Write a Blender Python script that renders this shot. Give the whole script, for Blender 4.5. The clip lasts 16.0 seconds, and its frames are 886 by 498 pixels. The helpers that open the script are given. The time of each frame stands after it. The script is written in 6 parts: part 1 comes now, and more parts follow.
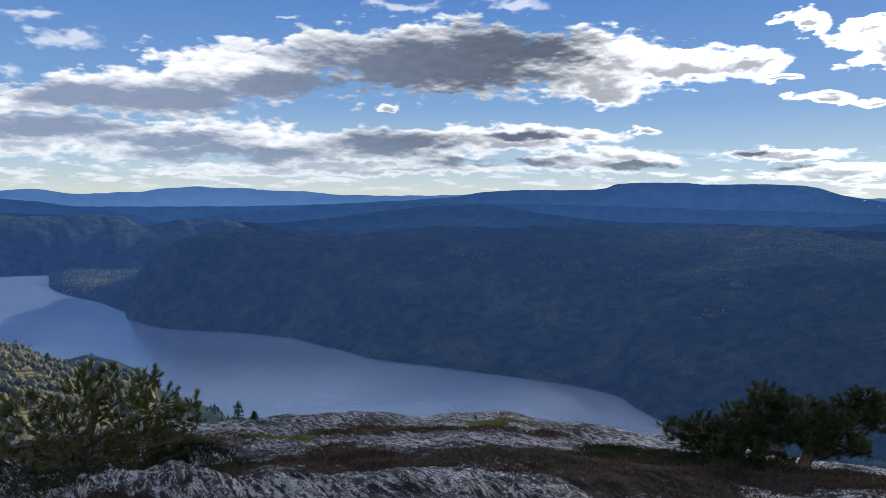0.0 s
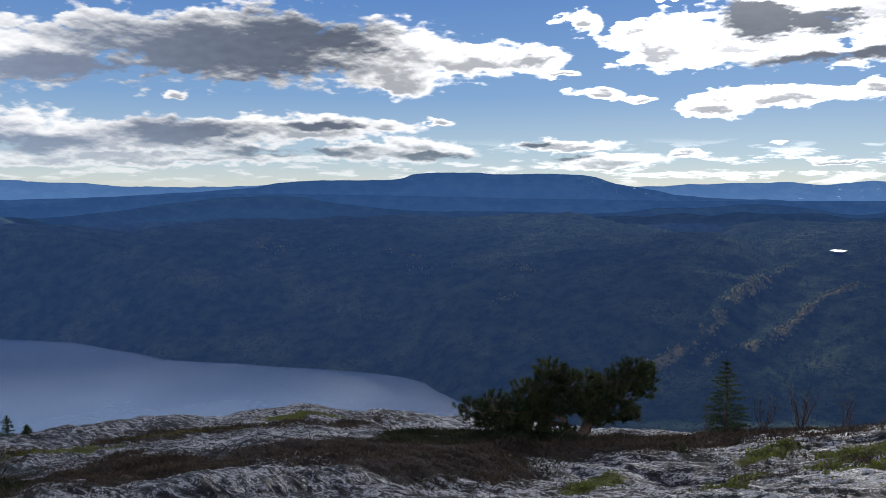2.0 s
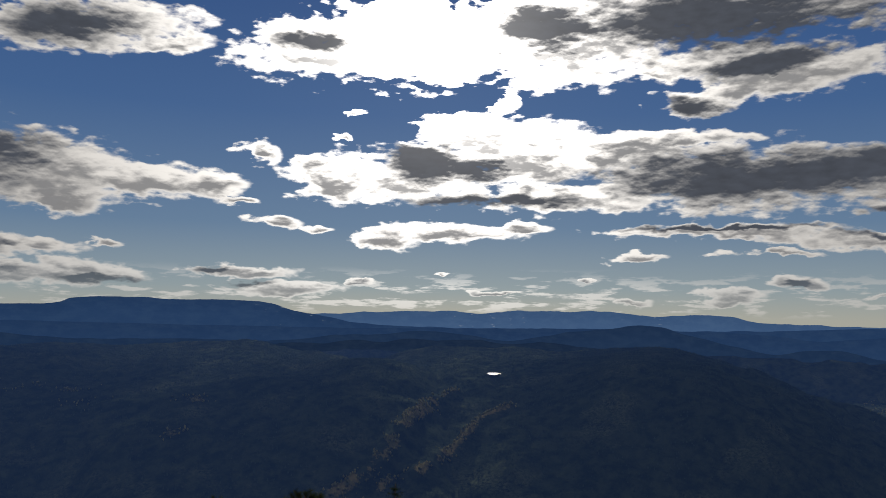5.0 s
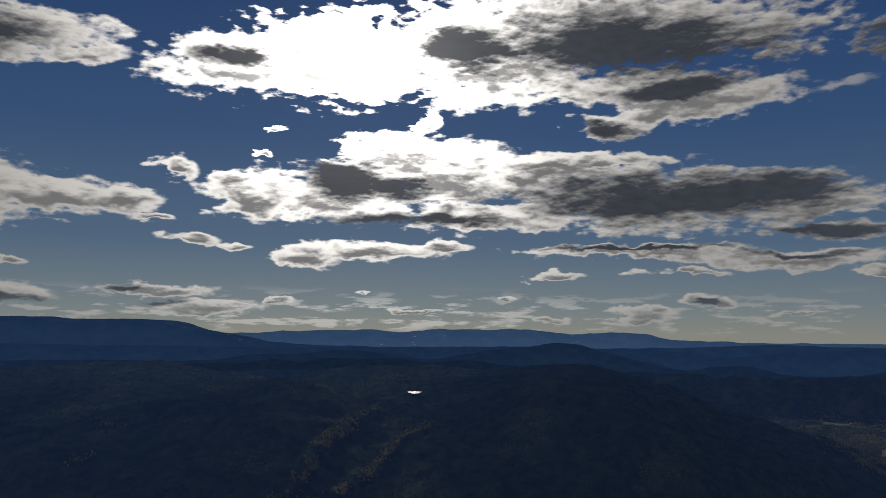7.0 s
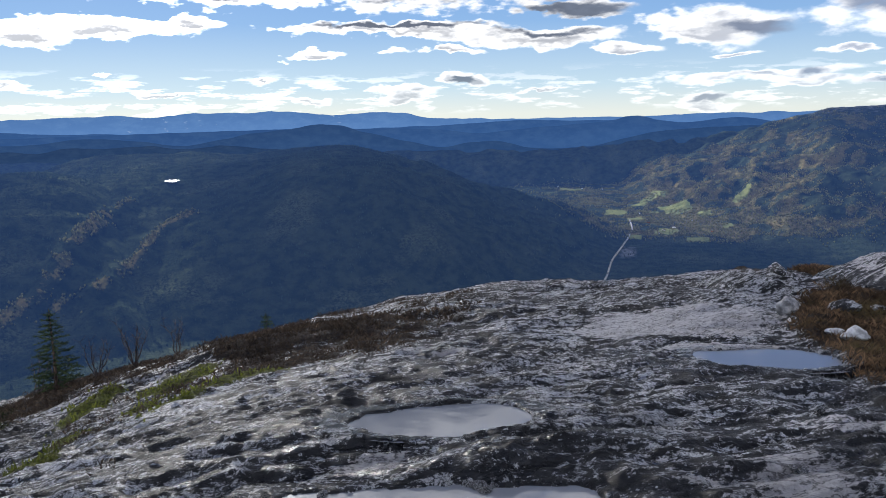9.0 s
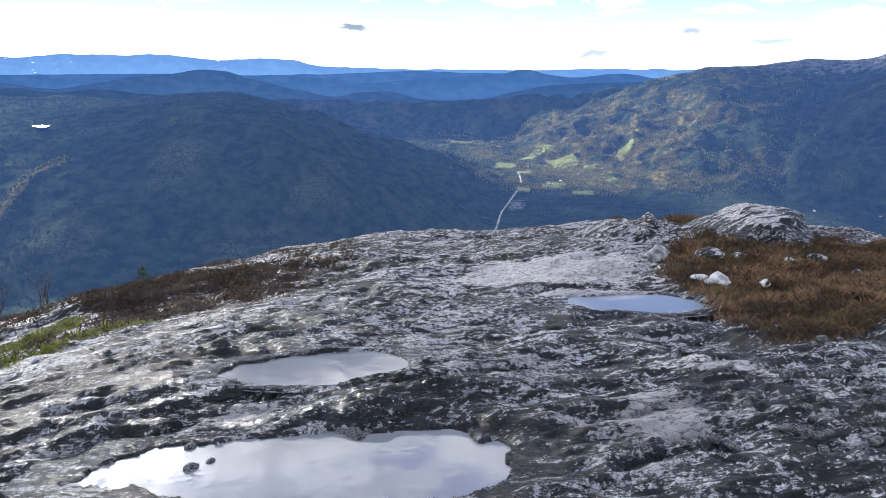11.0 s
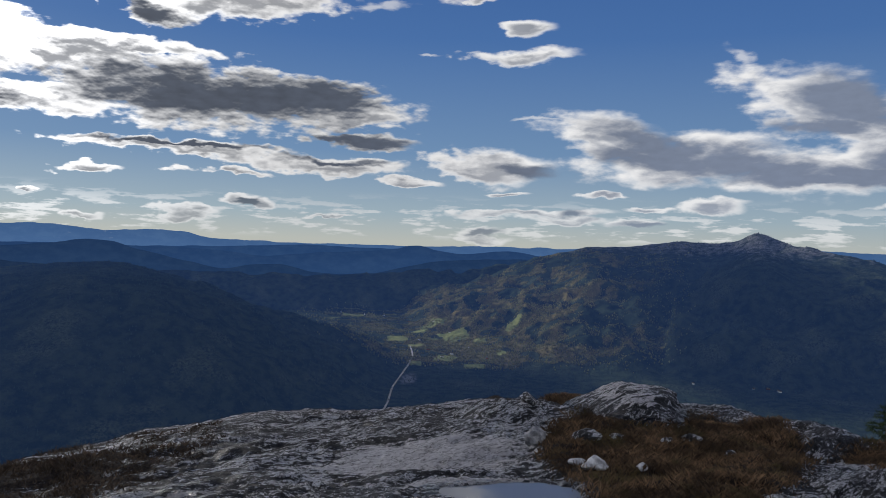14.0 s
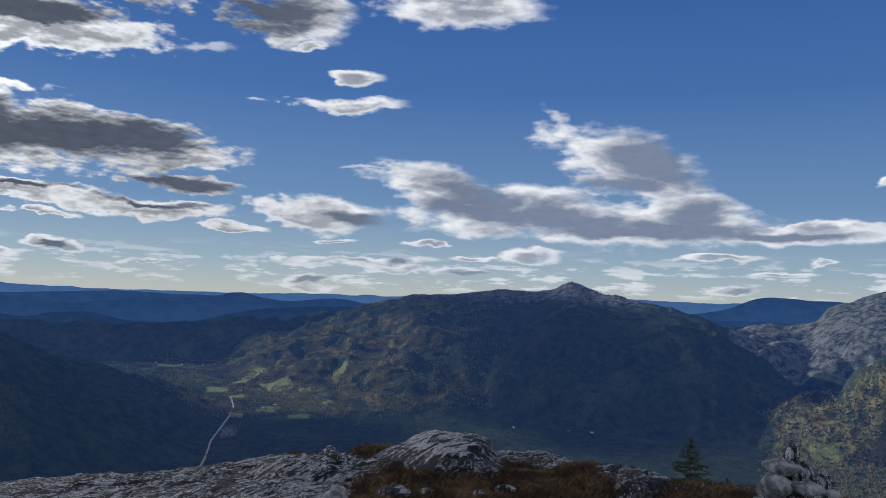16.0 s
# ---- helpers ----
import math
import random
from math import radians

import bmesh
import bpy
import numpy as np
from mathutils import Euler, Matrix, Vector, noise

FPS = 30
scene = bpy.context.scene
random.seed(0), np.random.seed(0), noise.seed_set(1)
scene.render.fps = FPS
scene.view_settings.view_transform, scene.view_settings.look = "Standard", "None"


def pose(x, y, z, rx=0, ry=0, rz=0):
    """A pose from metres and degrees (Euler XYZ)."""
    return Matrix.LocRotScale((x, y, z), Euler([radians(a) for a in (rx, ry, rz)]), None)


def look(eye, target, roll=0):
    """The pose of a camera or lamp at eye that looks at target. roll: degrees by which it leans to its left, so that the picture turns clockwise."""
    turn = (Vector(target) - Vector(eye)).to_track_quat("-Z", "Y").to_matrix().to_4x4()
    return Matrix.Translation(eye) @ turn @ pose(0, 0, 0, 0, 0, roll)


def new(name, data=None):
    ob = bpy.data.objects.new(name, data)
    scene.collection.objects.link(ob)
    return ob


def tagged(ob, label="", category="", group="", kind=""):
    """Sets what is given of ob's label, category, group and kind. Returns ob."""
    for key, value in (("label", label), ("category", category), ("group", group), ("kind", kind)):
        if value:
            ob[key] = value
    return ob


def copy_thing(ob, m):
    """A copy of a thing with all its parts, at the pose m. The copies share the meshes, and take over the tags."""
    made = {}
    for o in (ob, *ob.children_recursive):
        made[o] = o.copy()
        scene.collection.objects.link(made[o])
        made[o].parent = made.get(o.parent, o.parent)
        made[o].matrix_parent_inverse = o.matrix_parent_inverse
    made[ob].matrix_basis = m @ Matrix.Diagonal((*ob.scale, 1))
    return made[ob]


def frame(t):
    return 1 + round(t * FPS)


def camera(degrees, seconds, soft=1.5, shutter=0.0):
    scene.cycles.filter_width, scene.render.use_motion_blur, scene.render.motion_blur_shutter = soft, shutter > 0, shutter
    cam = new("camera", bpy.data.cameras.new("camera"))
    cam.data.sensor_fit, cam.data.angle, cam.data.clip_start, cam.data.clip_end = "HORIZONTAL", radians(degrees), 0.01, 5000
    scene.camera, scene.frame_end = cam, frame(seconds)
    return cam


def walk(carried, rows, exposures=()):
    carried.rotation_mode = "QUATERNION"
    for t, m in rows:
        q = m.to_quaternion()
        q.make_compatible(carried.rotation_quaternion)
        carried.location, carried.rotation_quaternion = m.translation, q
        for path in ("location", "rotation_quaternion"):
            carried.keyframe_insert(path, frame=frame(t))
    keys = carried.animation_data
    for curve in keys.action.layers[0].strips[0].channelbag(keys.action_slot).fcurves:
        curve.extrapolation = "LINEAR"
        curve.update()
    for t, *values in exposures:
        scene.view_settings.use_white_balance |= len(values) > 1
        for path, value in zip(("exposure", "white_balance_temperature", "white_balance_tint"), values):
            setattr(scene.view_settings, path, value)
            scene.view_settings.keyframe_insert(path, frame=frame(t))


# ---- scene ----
cam = camera(58.64, 16.0, soft=0.9)
# seconds, place, turn to the left, tilt up, roll
PATH = [
    (0.0, 0.001, 0.000, 1.650, 0.00, -3.92, -0.65),
    (0.5, 0.001, 0.014, 1.646, -1.59, -3.88, -0.66),
    (1.0, 0.003, 0.014, 1.649, -2.48, -3.94, -0.78),
    (1.5, 0.018, 0.023, 1.641, -6.46, -4.37, -0.63),
    (2.0, 0.054, 0.012, 1.647, -14.51, -4.51, -0.24),
    (2.5, 0.076, -0.010, 1.649, -19.20, -4.10, -0.26),
    (3.0, 0.094, -0.011, 1.649, -20.92, -3.62, 0.05),
    (3.5, 0.123, 0.010, 1.645, -25.21, -2.68, -0.08),
    (4.0, 0.161, 0.043, 1.632, -31.33, -1.20, -0.50),
    (4.5, 0.182, 0.073, 1.632, -35.34, 1.06, -0.65),
    (5.0, 0.181, 0.096, 1.647, -37.54, 4.88, -0.79),
    (5.2, 0.189, 0.099, 1.649, -38.04, 6.87, -0.95),
    (7.3, 0.482, 0.160, 1.695, -45.55, 5.28, 0.17),
    (7.5, 0.490, 0.162, 1.697, -47.70, 2.00, -0.25),
    (8.0, 0.513, 0.166, 1.696, -51.71, -2.86, 0.04),
    (8.5, 0.537, 0.164, 1.665, -55.63, -6.34, 0.89),
    (9.0, 0.535, 0.166, 1.637, -60.29, -9.61, 1.16),
    (9.5, 0.542, 0.158, 1.622, -64.57, -12.35, 0.75),
    (9.7, 0.543, 0.156, 1.617, -65.57, -13.56, 0.52),
    (11.8, 0.637, 0.089, 1.604, -71.57, -9.80, -2.25),
    (12.0, 0.641, 0.081, 1.619, -72.05, -7.17, -2.47),
    (12.5, 0.652, 0.071, 1.653, -72.67, -2.47, -1.86),
    (13.0, 0.655, 0.054, 1.663, -73.01, -0.29, -1.81),
    (13.5, 0.693, 0.031, 1.643, -73.38, -0.53, -2.13),
    (14.0, 0.842, 0.054, 1.619, -75.71, -0.47, -1.71),
    (14.5, 0.972, 0.044, 1.619, -78.90, 0.95, -2.01),
    (15.0, 1.104, 0.027, 1.604, -80.44, 1.19, -2.28),
    (15.5, 1.228, 0.005, 1.578, -84.27, 1.72, -1.40),
    (16.0, 1.390, -0.032, 1.554, -88.22, 3.35, -1.95),
]
walk(cam, [(t, pose(x, y, z, 90 + p, r, yaw)) for t, x, y, z, yaw, p, r in PATH],
     exposures=[(0.0, 0.9, 5900, 10), (2.0, 0.85, 6100, 10), (3.2, 0.6, 6200, 10), (4.2, 0.4, 6400, 10), (5.0, -0.05, 6600, 10), (7.3, -0.75, 6500, 10), (8.0, 0.08, 6300, 10), (8.5, 0.55, 6200, 10), (9.0, 1.2, 6100, 10), (9.6, 1.75, 6100, 10), (11.8, 2.1, 6200, 10), (12.1, 1.95, 6200, 10),
                (12.5, 0.9, 6200, 10), (13.0, 0.36, 6200, 10), (14.5, 0.35, 6100, 10), (16.0, 0.38, 5900, 10)])

# ---- sky, sun ----
SUN_BEARING, SUN_HEIGHT = 37.0, 20.5
world = bpy.data.worlds.new("evening_sky")
scene.world = world
world.use_nodes = True
wt = world.node_tree
wt.nodes.clear()


def wnode(kind, **props):
    n = wt.nodes.new(kind)
    for k, v in props.items():
        if k == "op":
            n.operation = v
        elif k == "noise":
            n.inputs["Scale"].default_value, n.inputs["Detail"].default_value, n.inputs["Roughness"].default_value = v
    return n


def wmath(op, a, b=None, clamp=False):
    n = wnode("ShaderNodeMath", op=op)
    n.use_clamp = clamp
    for i, v in enumerate((a, b)):
        if v is None:
            continue
        if isinstance(v, (int, float)):
            n.inputs[i].default_value = v
        else:
            wt.links.new(v, n.inputs[i])
    return n.outputs[0]


def wvec(op, a, b):
    n = wnode("ShaderNodeVectorMath", op=op)
    for i, v in enumerate((a, b)):
        if isinstance(v, tuple):
            n.inputs[i].default_value = v
        else:
            wt.links.new(v, n.inputs[i])
    return n.outputs[1] if op in ("LENGTH", "DISTANCE") else n.outputs[0]


def wmix(fac, a, b):
    n = wnode("ShaderNodeMix")
    n.data_type = "RGBA"
    for i, v in ((0, fac), (6, a), (7, b)):
        if isinstance(v, tuple):
            n.inputs[i].default_value = v
        elif isinstance(v, (int, float)):
            n.inputs[i].default_value = v
        else:
            wt.links.new(v, n.inputs[i])
    return n.outputs[2]


def wramp(v, lo, hi, smooth=True):
    n = wnode("ShaderNodeMapRange")
    n.interpolation_type = "SMOOTHSTEP" if smooth else "LINEAR"
    wt.links.new(v, n.inputs[0])
    n.inputs[1].default_value, n.inputs[2].default_value = lo, hi
    return n.outputs[0]


sky = wnode("ShaderNodeTexSky")
sky.sky_type, sky.sun_disc = "NISHITA", False
sky.sun_elevation, sky.sun_rotation = radians(SUN_HEIGHT), radians(SUN_BEARING)
sky.air_density, sky.dust_density, sky.ozone_density, sky.altitude = 1.0, 0.6, 2.5, 700

# bearing and height of the way looked along, in degrees
coord = wnode("ShaderNodeTexCoord")
split = wnode("ShaderNodeSeparateXYZ")
wt.links.new(coord.outputs["Generated"], split.inputs[0])
bearing = wmath("MULTIPLY", wmath("ARCTAN2", split.outputs[0], split.outputs[1]), 57.2958)
high = wmath("MULTIPLY", wmath("ARCSINE", split.outputs[2]), 57.2958)
flat = wnode("ShaderNodeCombineXYZ")
wt.links.new(bearing, flat.inputs[0])
wt.links.new(high, flat.inputs[1])
place = flat.outputs[0]
stretch = wvec("MULTIPLY", place, (0.26, 0.62, 1.0))
billow = wnode("ShaderNodeTexNoise", noise=(1.0, 6.0, 0.52))
wt.links.new(stretch, billow.inputs["Vector"])
shred = wnode("ShaderNodeTexNoise", noise=(3.4, 4.0, 0.47))
wt.links.new(stretch, shred.inputs["Vector"])
# long smooth wave clouds towards the right, torn ones elsewhere
torn = wmath("SUBTRACT", 1.0, wmath("MULTIPLY", wramp(bearing, 70, 84), 0.6))
ragged = wnode("ShaderNodeVectorMath", op="SCALE")
wt.links.new(wvec("MULTIPLY", wvec("SUBTRACT", shred.outputs["Color"], (0.5, 0.5, 0.5)), (1.2, 0.65, 0.0)), ragged.inputs[0])
wt.links.new(torn, ragged.inputs["Scale"])
bent = wvec("ADD", place, ragged.outputs[0])
bent = wvec("ADD", bent, wvec("MULTIPLY", wvec("SUBTRACT", billow.outputs["Color"], (0.5, 0.5, 0.5)), (3.8, 1.7, 0.0)))

bent_parts = wnode("ShaderNodeSeparateXYZ")
wt.links.new(bent, bent_parts.inputs[0])
field, chain = {}, []


def blob(kind, b, e, w, h, turn):
    """One lobe of the cloud field: the smallest distance to any lobe, 1 at its rim. Each lobe follows on the last."""
    spot_ = wnode("ShaderNodeCombineXYZ")
    wt.links.new(bent_parts.outputs[0], spot_.inputs[0])
    wt.links.new(bent_parts.outputs[1], spot_.inputs[1])
    if chain:
        wt.links.new(chain[-1], spot_.inputs[2])
    m = wnode("ShaderNodeMapping")
    m.vector_type = "TEXTURE"
    m.inputs["Location"].default_value = (b, e, 0)
    m.inputs["Rotation"].default_value = (0, 0, radians(turn))
    grow = 1.14 if kind == "core" else 1.04
    m.inputs["Scale"].default_value = (w * grow, h * grow * 1.05, 1e9)
    wt.links.new(spot_.outputs[0], m.inputs["Vector"])
    field[kind] = wmath("MINIMUM", wvec("LENGTH", m.outputs[0], (0.0, 0.0, 0.0)), field.get(kind, 9.0))
    chain.append(field[kind])
    if kind == "cloud":
        # the same lobe from a point low in it, for its shaded belly
        field["belly"] = wmath("MINIMUM", wvec("DISTANCE", m.outputs[0], (0.10, -0.48, 0.0)), field.get("belly", 9.0))
        chain.append(wmath("ADD", field[kind], field["belly"]))


def cloud(*v):
    blob("cloud", *v)


def core(*v):
    blob("core", *v)


def wisp(*v):
    blob("wisp", *v)


# bright bodies, grey undersides and thin veils: bearing, height, half width, half height, turn
cloud(0.1, 9.6, 12.0, 2.56, 1)
cloud(10.6, 9.2, 5.5, 2.37, -1)
cloud(16.3, 9.0, 6.0, 1.28, -2)
cloud(21.0, 9.2, 2.6, 0.73, -3)
cloud(-14.2, 8.2, 6.8, 2.09, 3)
cloud(-20.8, 6.6, 6.4, 1.55, 3)
cloud(-27.9, 5.8, 4.8, 1.06, 4)
cloud(11.8, 7.2, 2.3, 0.93, -1)
cloud(-9.1, 10.5, 2.4, 0.76, 2)
cloud(-27.9, 3.6, 7.0, 1.50, 3)
cloud(-18.3, 3.5, 9.5, 1.53, 2)
cloud(-5.9, 3.3, 11.6, 1.45, 1)
cloud(3.9, 4.2, 9.6, 0.89, 0)
cloud(11.1, 2.5, 6.3, 0.88, 0)
cloud(-6.7, 1.8, 16.5, 0.48, 1)
cloud(10.1, 4.3, 2.0, 0.63, -0)
cloud(24.3, 11.3, 1.3, 0.77, -4)
cloud(25.5, 6.4, 2.0, 0.47, -2)
cloud(28.3, 6.1, 1.3, 0.31, -2)
cloud(14.2, 4.6, 1.1, 0.35, -1)
cloud(23.5, 3.0, 3.8, 0.49, -1)
cloud(26.1, 1.9, 3.3, 0.51, -0)
cloud(-3.9, 6.3, 0.9, 0.28, 1)
cloud(23.1, 8.1, 1.2, 0.36, -3)
wisp(-25.5, 9.7, 3.0, 0.70, 5)
wisp(-27.4, 10.9, 2.6, 0.41, 6)
wisp(-3.1, 13.1, 2.8, 0.34, 1)
wisp(5.3, 13.4, 2.4, 0.52, -0)
wisp(-10.7, 12.3, 0.8, 0.14, 3)
wisp(-28.8, 7.5, 0.9, 0.49, 5)
core(-24.3, 6.2, 5.1, 0.73, 3)
core(-9.1, 7.7, 5.9, 0.85, 2)
core(-0.7, 9.1, 10.0, 1.94, 1)
core(4.6, 10.3, 6.0, 1.46, -0)
core(-19.0, 6.4, 6.9, 0.90, 3)
core(-12.2, 7.2, 4.3, 0.62, 2)
core(-26.6, 4.1, 5.2, 0.86, 3)
core(-14.6, 2.8, 6.5, 0.62, 1)
core(-3.9, 3.6, 4.9, 0.89, 1)
core(5.5, 4.4, 3.2, 0.28, 0)
core(3.9, 2.5, 5.7, 0.32, 1)
core(-19.0, 3.6, 4.7, 0.69, 2)
core(13.4, 2.1, 3.1, 0.27, 0)
cloud(39.3, 13.1, 3.7, 1.68, 0)
cloud(43.0, 11.9, 7.4, 2.41, -0)
cloud(33.9, 10.2, 7.8, 1.86, 1)
cloud(49.9, 12.0, 5.2, 1.50, -2)
cloud(57.9, 9.8, 11.9, 2.21, -3)
cloud(46.3, 8.6, 9.6, 1.05, -0)
cloud(29.4, 9.4, 3.3, 1.29, 2)
cloud(28.1, 10.9, 1.9, 0.56, 3)
cloud(62.4, 9.7, 11.1, 1.88, -2)
cloud(69.5, 9.0, 3.9, 0.98, -3)
cloud(69.8, 7.1, 3.9, 0.56, -3)
cloud(52.4, 12.6, 8.2, 0.63, -1)
core(35.8, 11.0, 3.9, 1.54, 1)
core(39.7, 10.6, 3.5, 0.82, 0)
core(42.2, 8.3, 6.6, 0.49, 0)
core(58.9, 9.7, 10.6, 1.58, -2)
core(66.6, 9.9, 4.1, 1.22, -3)
core(69.8, 7.1, 3.4, 0.45, -3)
cloud(38.1, 6.1, 5.8, 0.73, 1)
cloud(33.6, 5.6, 2.3, 0.74, 1)
cloud(25.1, 6.4, 1.7, 0.32, 2)
cloud(43.0, 6.5, 2.5, 0.40, 0)
cloud(24.1, 11.5, 1.2, 0.67, 3)
cloud(30.8, 14.6, 0.9, 0.24, 3)
cloud(42.0, 15.5, 1.3, 0.64, -0)
cloud(29.9, 12.7, 0.7, 0.24, 2)
cloud(56.9, 6.0, 9.2, 0.48, -1)
cloud(66.2, 5.3, 7.0, 0.70, -1)
cloud(73.2, 4.4, 2.5, 0.30, -2)
cloud(60.5, 4.5, 3.1, 0.24, -1)
cloud(51.6, 4.1, 2.0, 0.33, 0)
core(56.5, 6.2, 6.0, 0.17, -1)
core(67.3, 5.5, 3.7, 0.23, -2)
cloud(12.2, 18.6, 8.0, 1.61, 9)
cloud(17.7, 18.4, 3.4, 0.73, 7)
cloud(27.9, 18.6, 6.1, 1.83, 4)
cloud(35.4, 19.7, 7.9, 3.06, 1)
cloud(46.3, 20.4, 10.6, 3.57, -2)
cloud(58.8, 17.3, 9.1, 1.53, -5)
cloud(55.4, 14.8, 3.0, 0.76, -4)
cloud(56.2, 21.6, 14.3, 2.50, -5)
core(44.6, 20.3, 5.4, 1.59, -2)
core(56.2, 20.3, 11.0, 2.17, -5)
core(57.7, 16.9, 2.2, 0.67, -5)
core(55.0, 14.7, 2.3, 0.49, -4)
core(27.9, 19.2, 2.5, 0.68, 4)
core(11.6, 18.5, 3.8, 1.04, 9)
cloud(61.1, 2.8, 1.7, 0.49, -0)
cloud(57.8, 1.6, 2.2, 0.46, 0)
cloud(50.6, 1.1, 1.8, 0.32, 1)
cloud(26.8, 2.1, 4.4, 0.44, 1)
cloud(23.2, 3.1, 3.1, 0.36, 2)
cloud(31.4, 2.4, 1.6, 0.20, 1)
cloud(37.5, 2.9, 0.6, 0.16, 1)
cloud(41.4, 1.7, 2.0, 0.16, 1)
cloud(48.1, 2.8, 0.8, 0.12, 0)
core(21.3, 3.1, 1.1, 0.27, 2)
core(23.7, 2.2, 1.6, 0.24, 1)
core(61.7, 2.6, 1.0, 0.23, -0)
cloud(81.6, 15.3, 1.9, 0.58, 1)
cloud(81.1, 13.4, 3.9, 0.47, 1)
cloud(101.2, 9.8, 5.1, 1.84, -10)
cloud(100.0, 10.9, 3.2, 1.04, -2)
cloud(87.5, 7.5, 4.8, 1.34, -9)
cloud(93.0, 5.8, 7.7, 1.50, 1)
cloud(101.9, 5.3, 9.0, 1.50, 0)
cloud(106.5, 6.5, 2.9, 0.79, -1)
cloud(79.4, 5.6, 4.5, 1.05, -3)
cloud(80.2, 3.7, 1.7, 0.16, 2)
cloud(87.2, 3.7, 1.5, 0.16, 1)
cloud(94.7, 3.0, 1.9, 0.27, 1)
core(103.3, 9.2, 3.5, 0.93, -15)
core(90.9, 6.1, 4.9, 0.67, -9)
core(97.2, 5.4, 5.5, 0.73, 0)
core(105.6, 5.0, 4.6, 0.54, -0)
core(82.5, 5.2, 2.8, 0.44, -6)
cloud(81.5, 2.3, 6.7, 0.33, 2)
cloud(89.2, 1.7, 2.4, 0.29, 2)
cloud(77.5, 0.9, 2.5, 0.33, 2)
cloud(60.8, 2.5, 1.9, 0.51, 3)
cloud(57.5, 1.2, 1.9, 0.34, 3)
cloud(67.3, 1.7, 2.0, 0.16, 2)
cloud(107.3, 1.1, 1.3, 0.25, 2)
cloud(90.4, 2.7, 2.0, 0.16, 1)
core(84.8, 2.4, 1.4, 0.32, 2)
core(61.4, 0.8, 0.6, 0.24, 2)
core(90.0, 1.6, 2.0, 0.17, 2)
core(61.5, 2.4, 1.1, 0.24, 3)
core(78.3, 0.9, 1.6, 0.17, 2)
wisp(96.1, 13.1, 1.2, 0.44, -36)
wisp(70.8, 16.4, 2.2, 0.45, 4)
wisp(78.5, 17.7, 2.1, 0.60, 2)
wisp(74.6, 13.1, 1.2, 0.16, 3)
wisp(82.5, 9.1, 2.5, 0.16, 1)
cloud(89.0, 20.5, 6.3, 1.42, 1)
cloud(76.7, 19.0, 4.4, 1.71, 5)
cloud(78.3, 17.2, 1.1, 0.42, 5)
cloud(101.6, 5.1, 7.8, 0.64, 1)
cloud(112.6, 4.9, 6.8, 0.68, -0)
cloud(113.7, 5.4, 4.0, 0.45, -0)
cloud(108.1, 1.0, 1.9, 0.31, 2)
cloud(107.5, 3.1, 3.1, 0.27, 1)
cloud(111.6, 2.2, 2.1, 0.23, 1)
cloud(113.7, 3.0, 1.0, 0.19, 1)
cloud(117.4, 8.2, 0.7, 0.42, -2)
cloud(94.5, 3.2, 2.4, 0.41, 2)
core(75.8, 19.1, 3.6, 1.34, 6)
core(100.9, 4.9, 7.8, 0.40, 1)
core(112.0, 4.8, 4.1, 0.30, 0)
core(108.5, 1.0, 1.1, 0.16, 2)
cloud(62.9, 16.2, 5.9, 1.19, 9)
cloud(58.6, 16.1, 2.9, 1.35, 11)
core(60.5, 17.2, 4.0, 0.82, 10)
cloud(62.5, 2.4, 1.4, 0.46, -1)
cloud(83.9, 1.9, 4.2, 0.37, -1)
cloud(78.2, 0.5, 2.6, 0.31, -1)

# the tall lens cloud and the long wave cloud under it
cloud(100.6, 9.9, 5.7, 2.05, -17)
cloud(102.7, 8.3, 4.1, 1.31, -6)
cloud(105.3, 6.5, 3.7, 1.39, -4)
cloud(88.6, 7.5, 4.9, 1.56, -20)
cloud(94.0, 6.4, 5.7, 1.64, -4)
cloud(102.8, 5.4, 7.4, 1.07, -2)
cloud(78.1, 5.3, 3.5, 0.90, -12)
core(102.7, 10.0, 3.5, 1.23, -17)
core(101.6, 8.3, 3.3, 0.57, -4)
core(106.0, 6.2, 2.3, 0.90, 0)
core(91.1, 7.0, 4.5, 1.07, -18)
core(95.2, 6.1, 3.7, 0.98, 0)
core(103.9, 5.2, 6.1, 0.66, -1)

# clouds overhead, seen in the pools
cloud(24.0, 33.0, 13.0, 4.5, 4)
cloud(50.0, 31.0, 17.0, 3.6, -3)
cloud(66.0, 38.0, 16.0, 5.0, 5)
cloud(90.0, 34.0, 9.0, 3.0, 0)
cloud(55.0, 25.5, 15.0, 3.4, -2)
cloud(75.0, 26.0, 11.0, 3.6, 3)
core(54.0, 31.5, 9.0, 1.6, -3)
core(68.0, 37.0, 8.0, 2.2, 5)

# scattered small clouds low over the horizon; unseen fleece added to light the rock
low = wnode("ShaderNodeTexNoise", noise=(1.0, 5.0, 0.6))
wt.links.new(wvec("MULTIPLY", place, (0.30, 1.7, 1.0)), low.inputs["Vector"])
band = wmath("MULTIPLY", wramp(high, 0.0, 0.7), wramp(high, 3.6, 1.4))
low_cover = wmath("MULTIPLY", wramp(low.outputs["Fac"], 0.51, 0.60), band)
rear = wnode("ShaderNodeTexNoise", noise=(2.2, 6.0, 0.6))
wt.links.new(wvec("MULTIPLY", coord.outputs["Generated"], (1.0, 1.0, 2.4)), rear.inputs["Vector"])
away = wmath("MAXIMUM", wramp(wmath("ABSOLUTE", wmath("SUBTRACT", bearing, 44.0)), 80, 95), wramp(high, 27, 36))
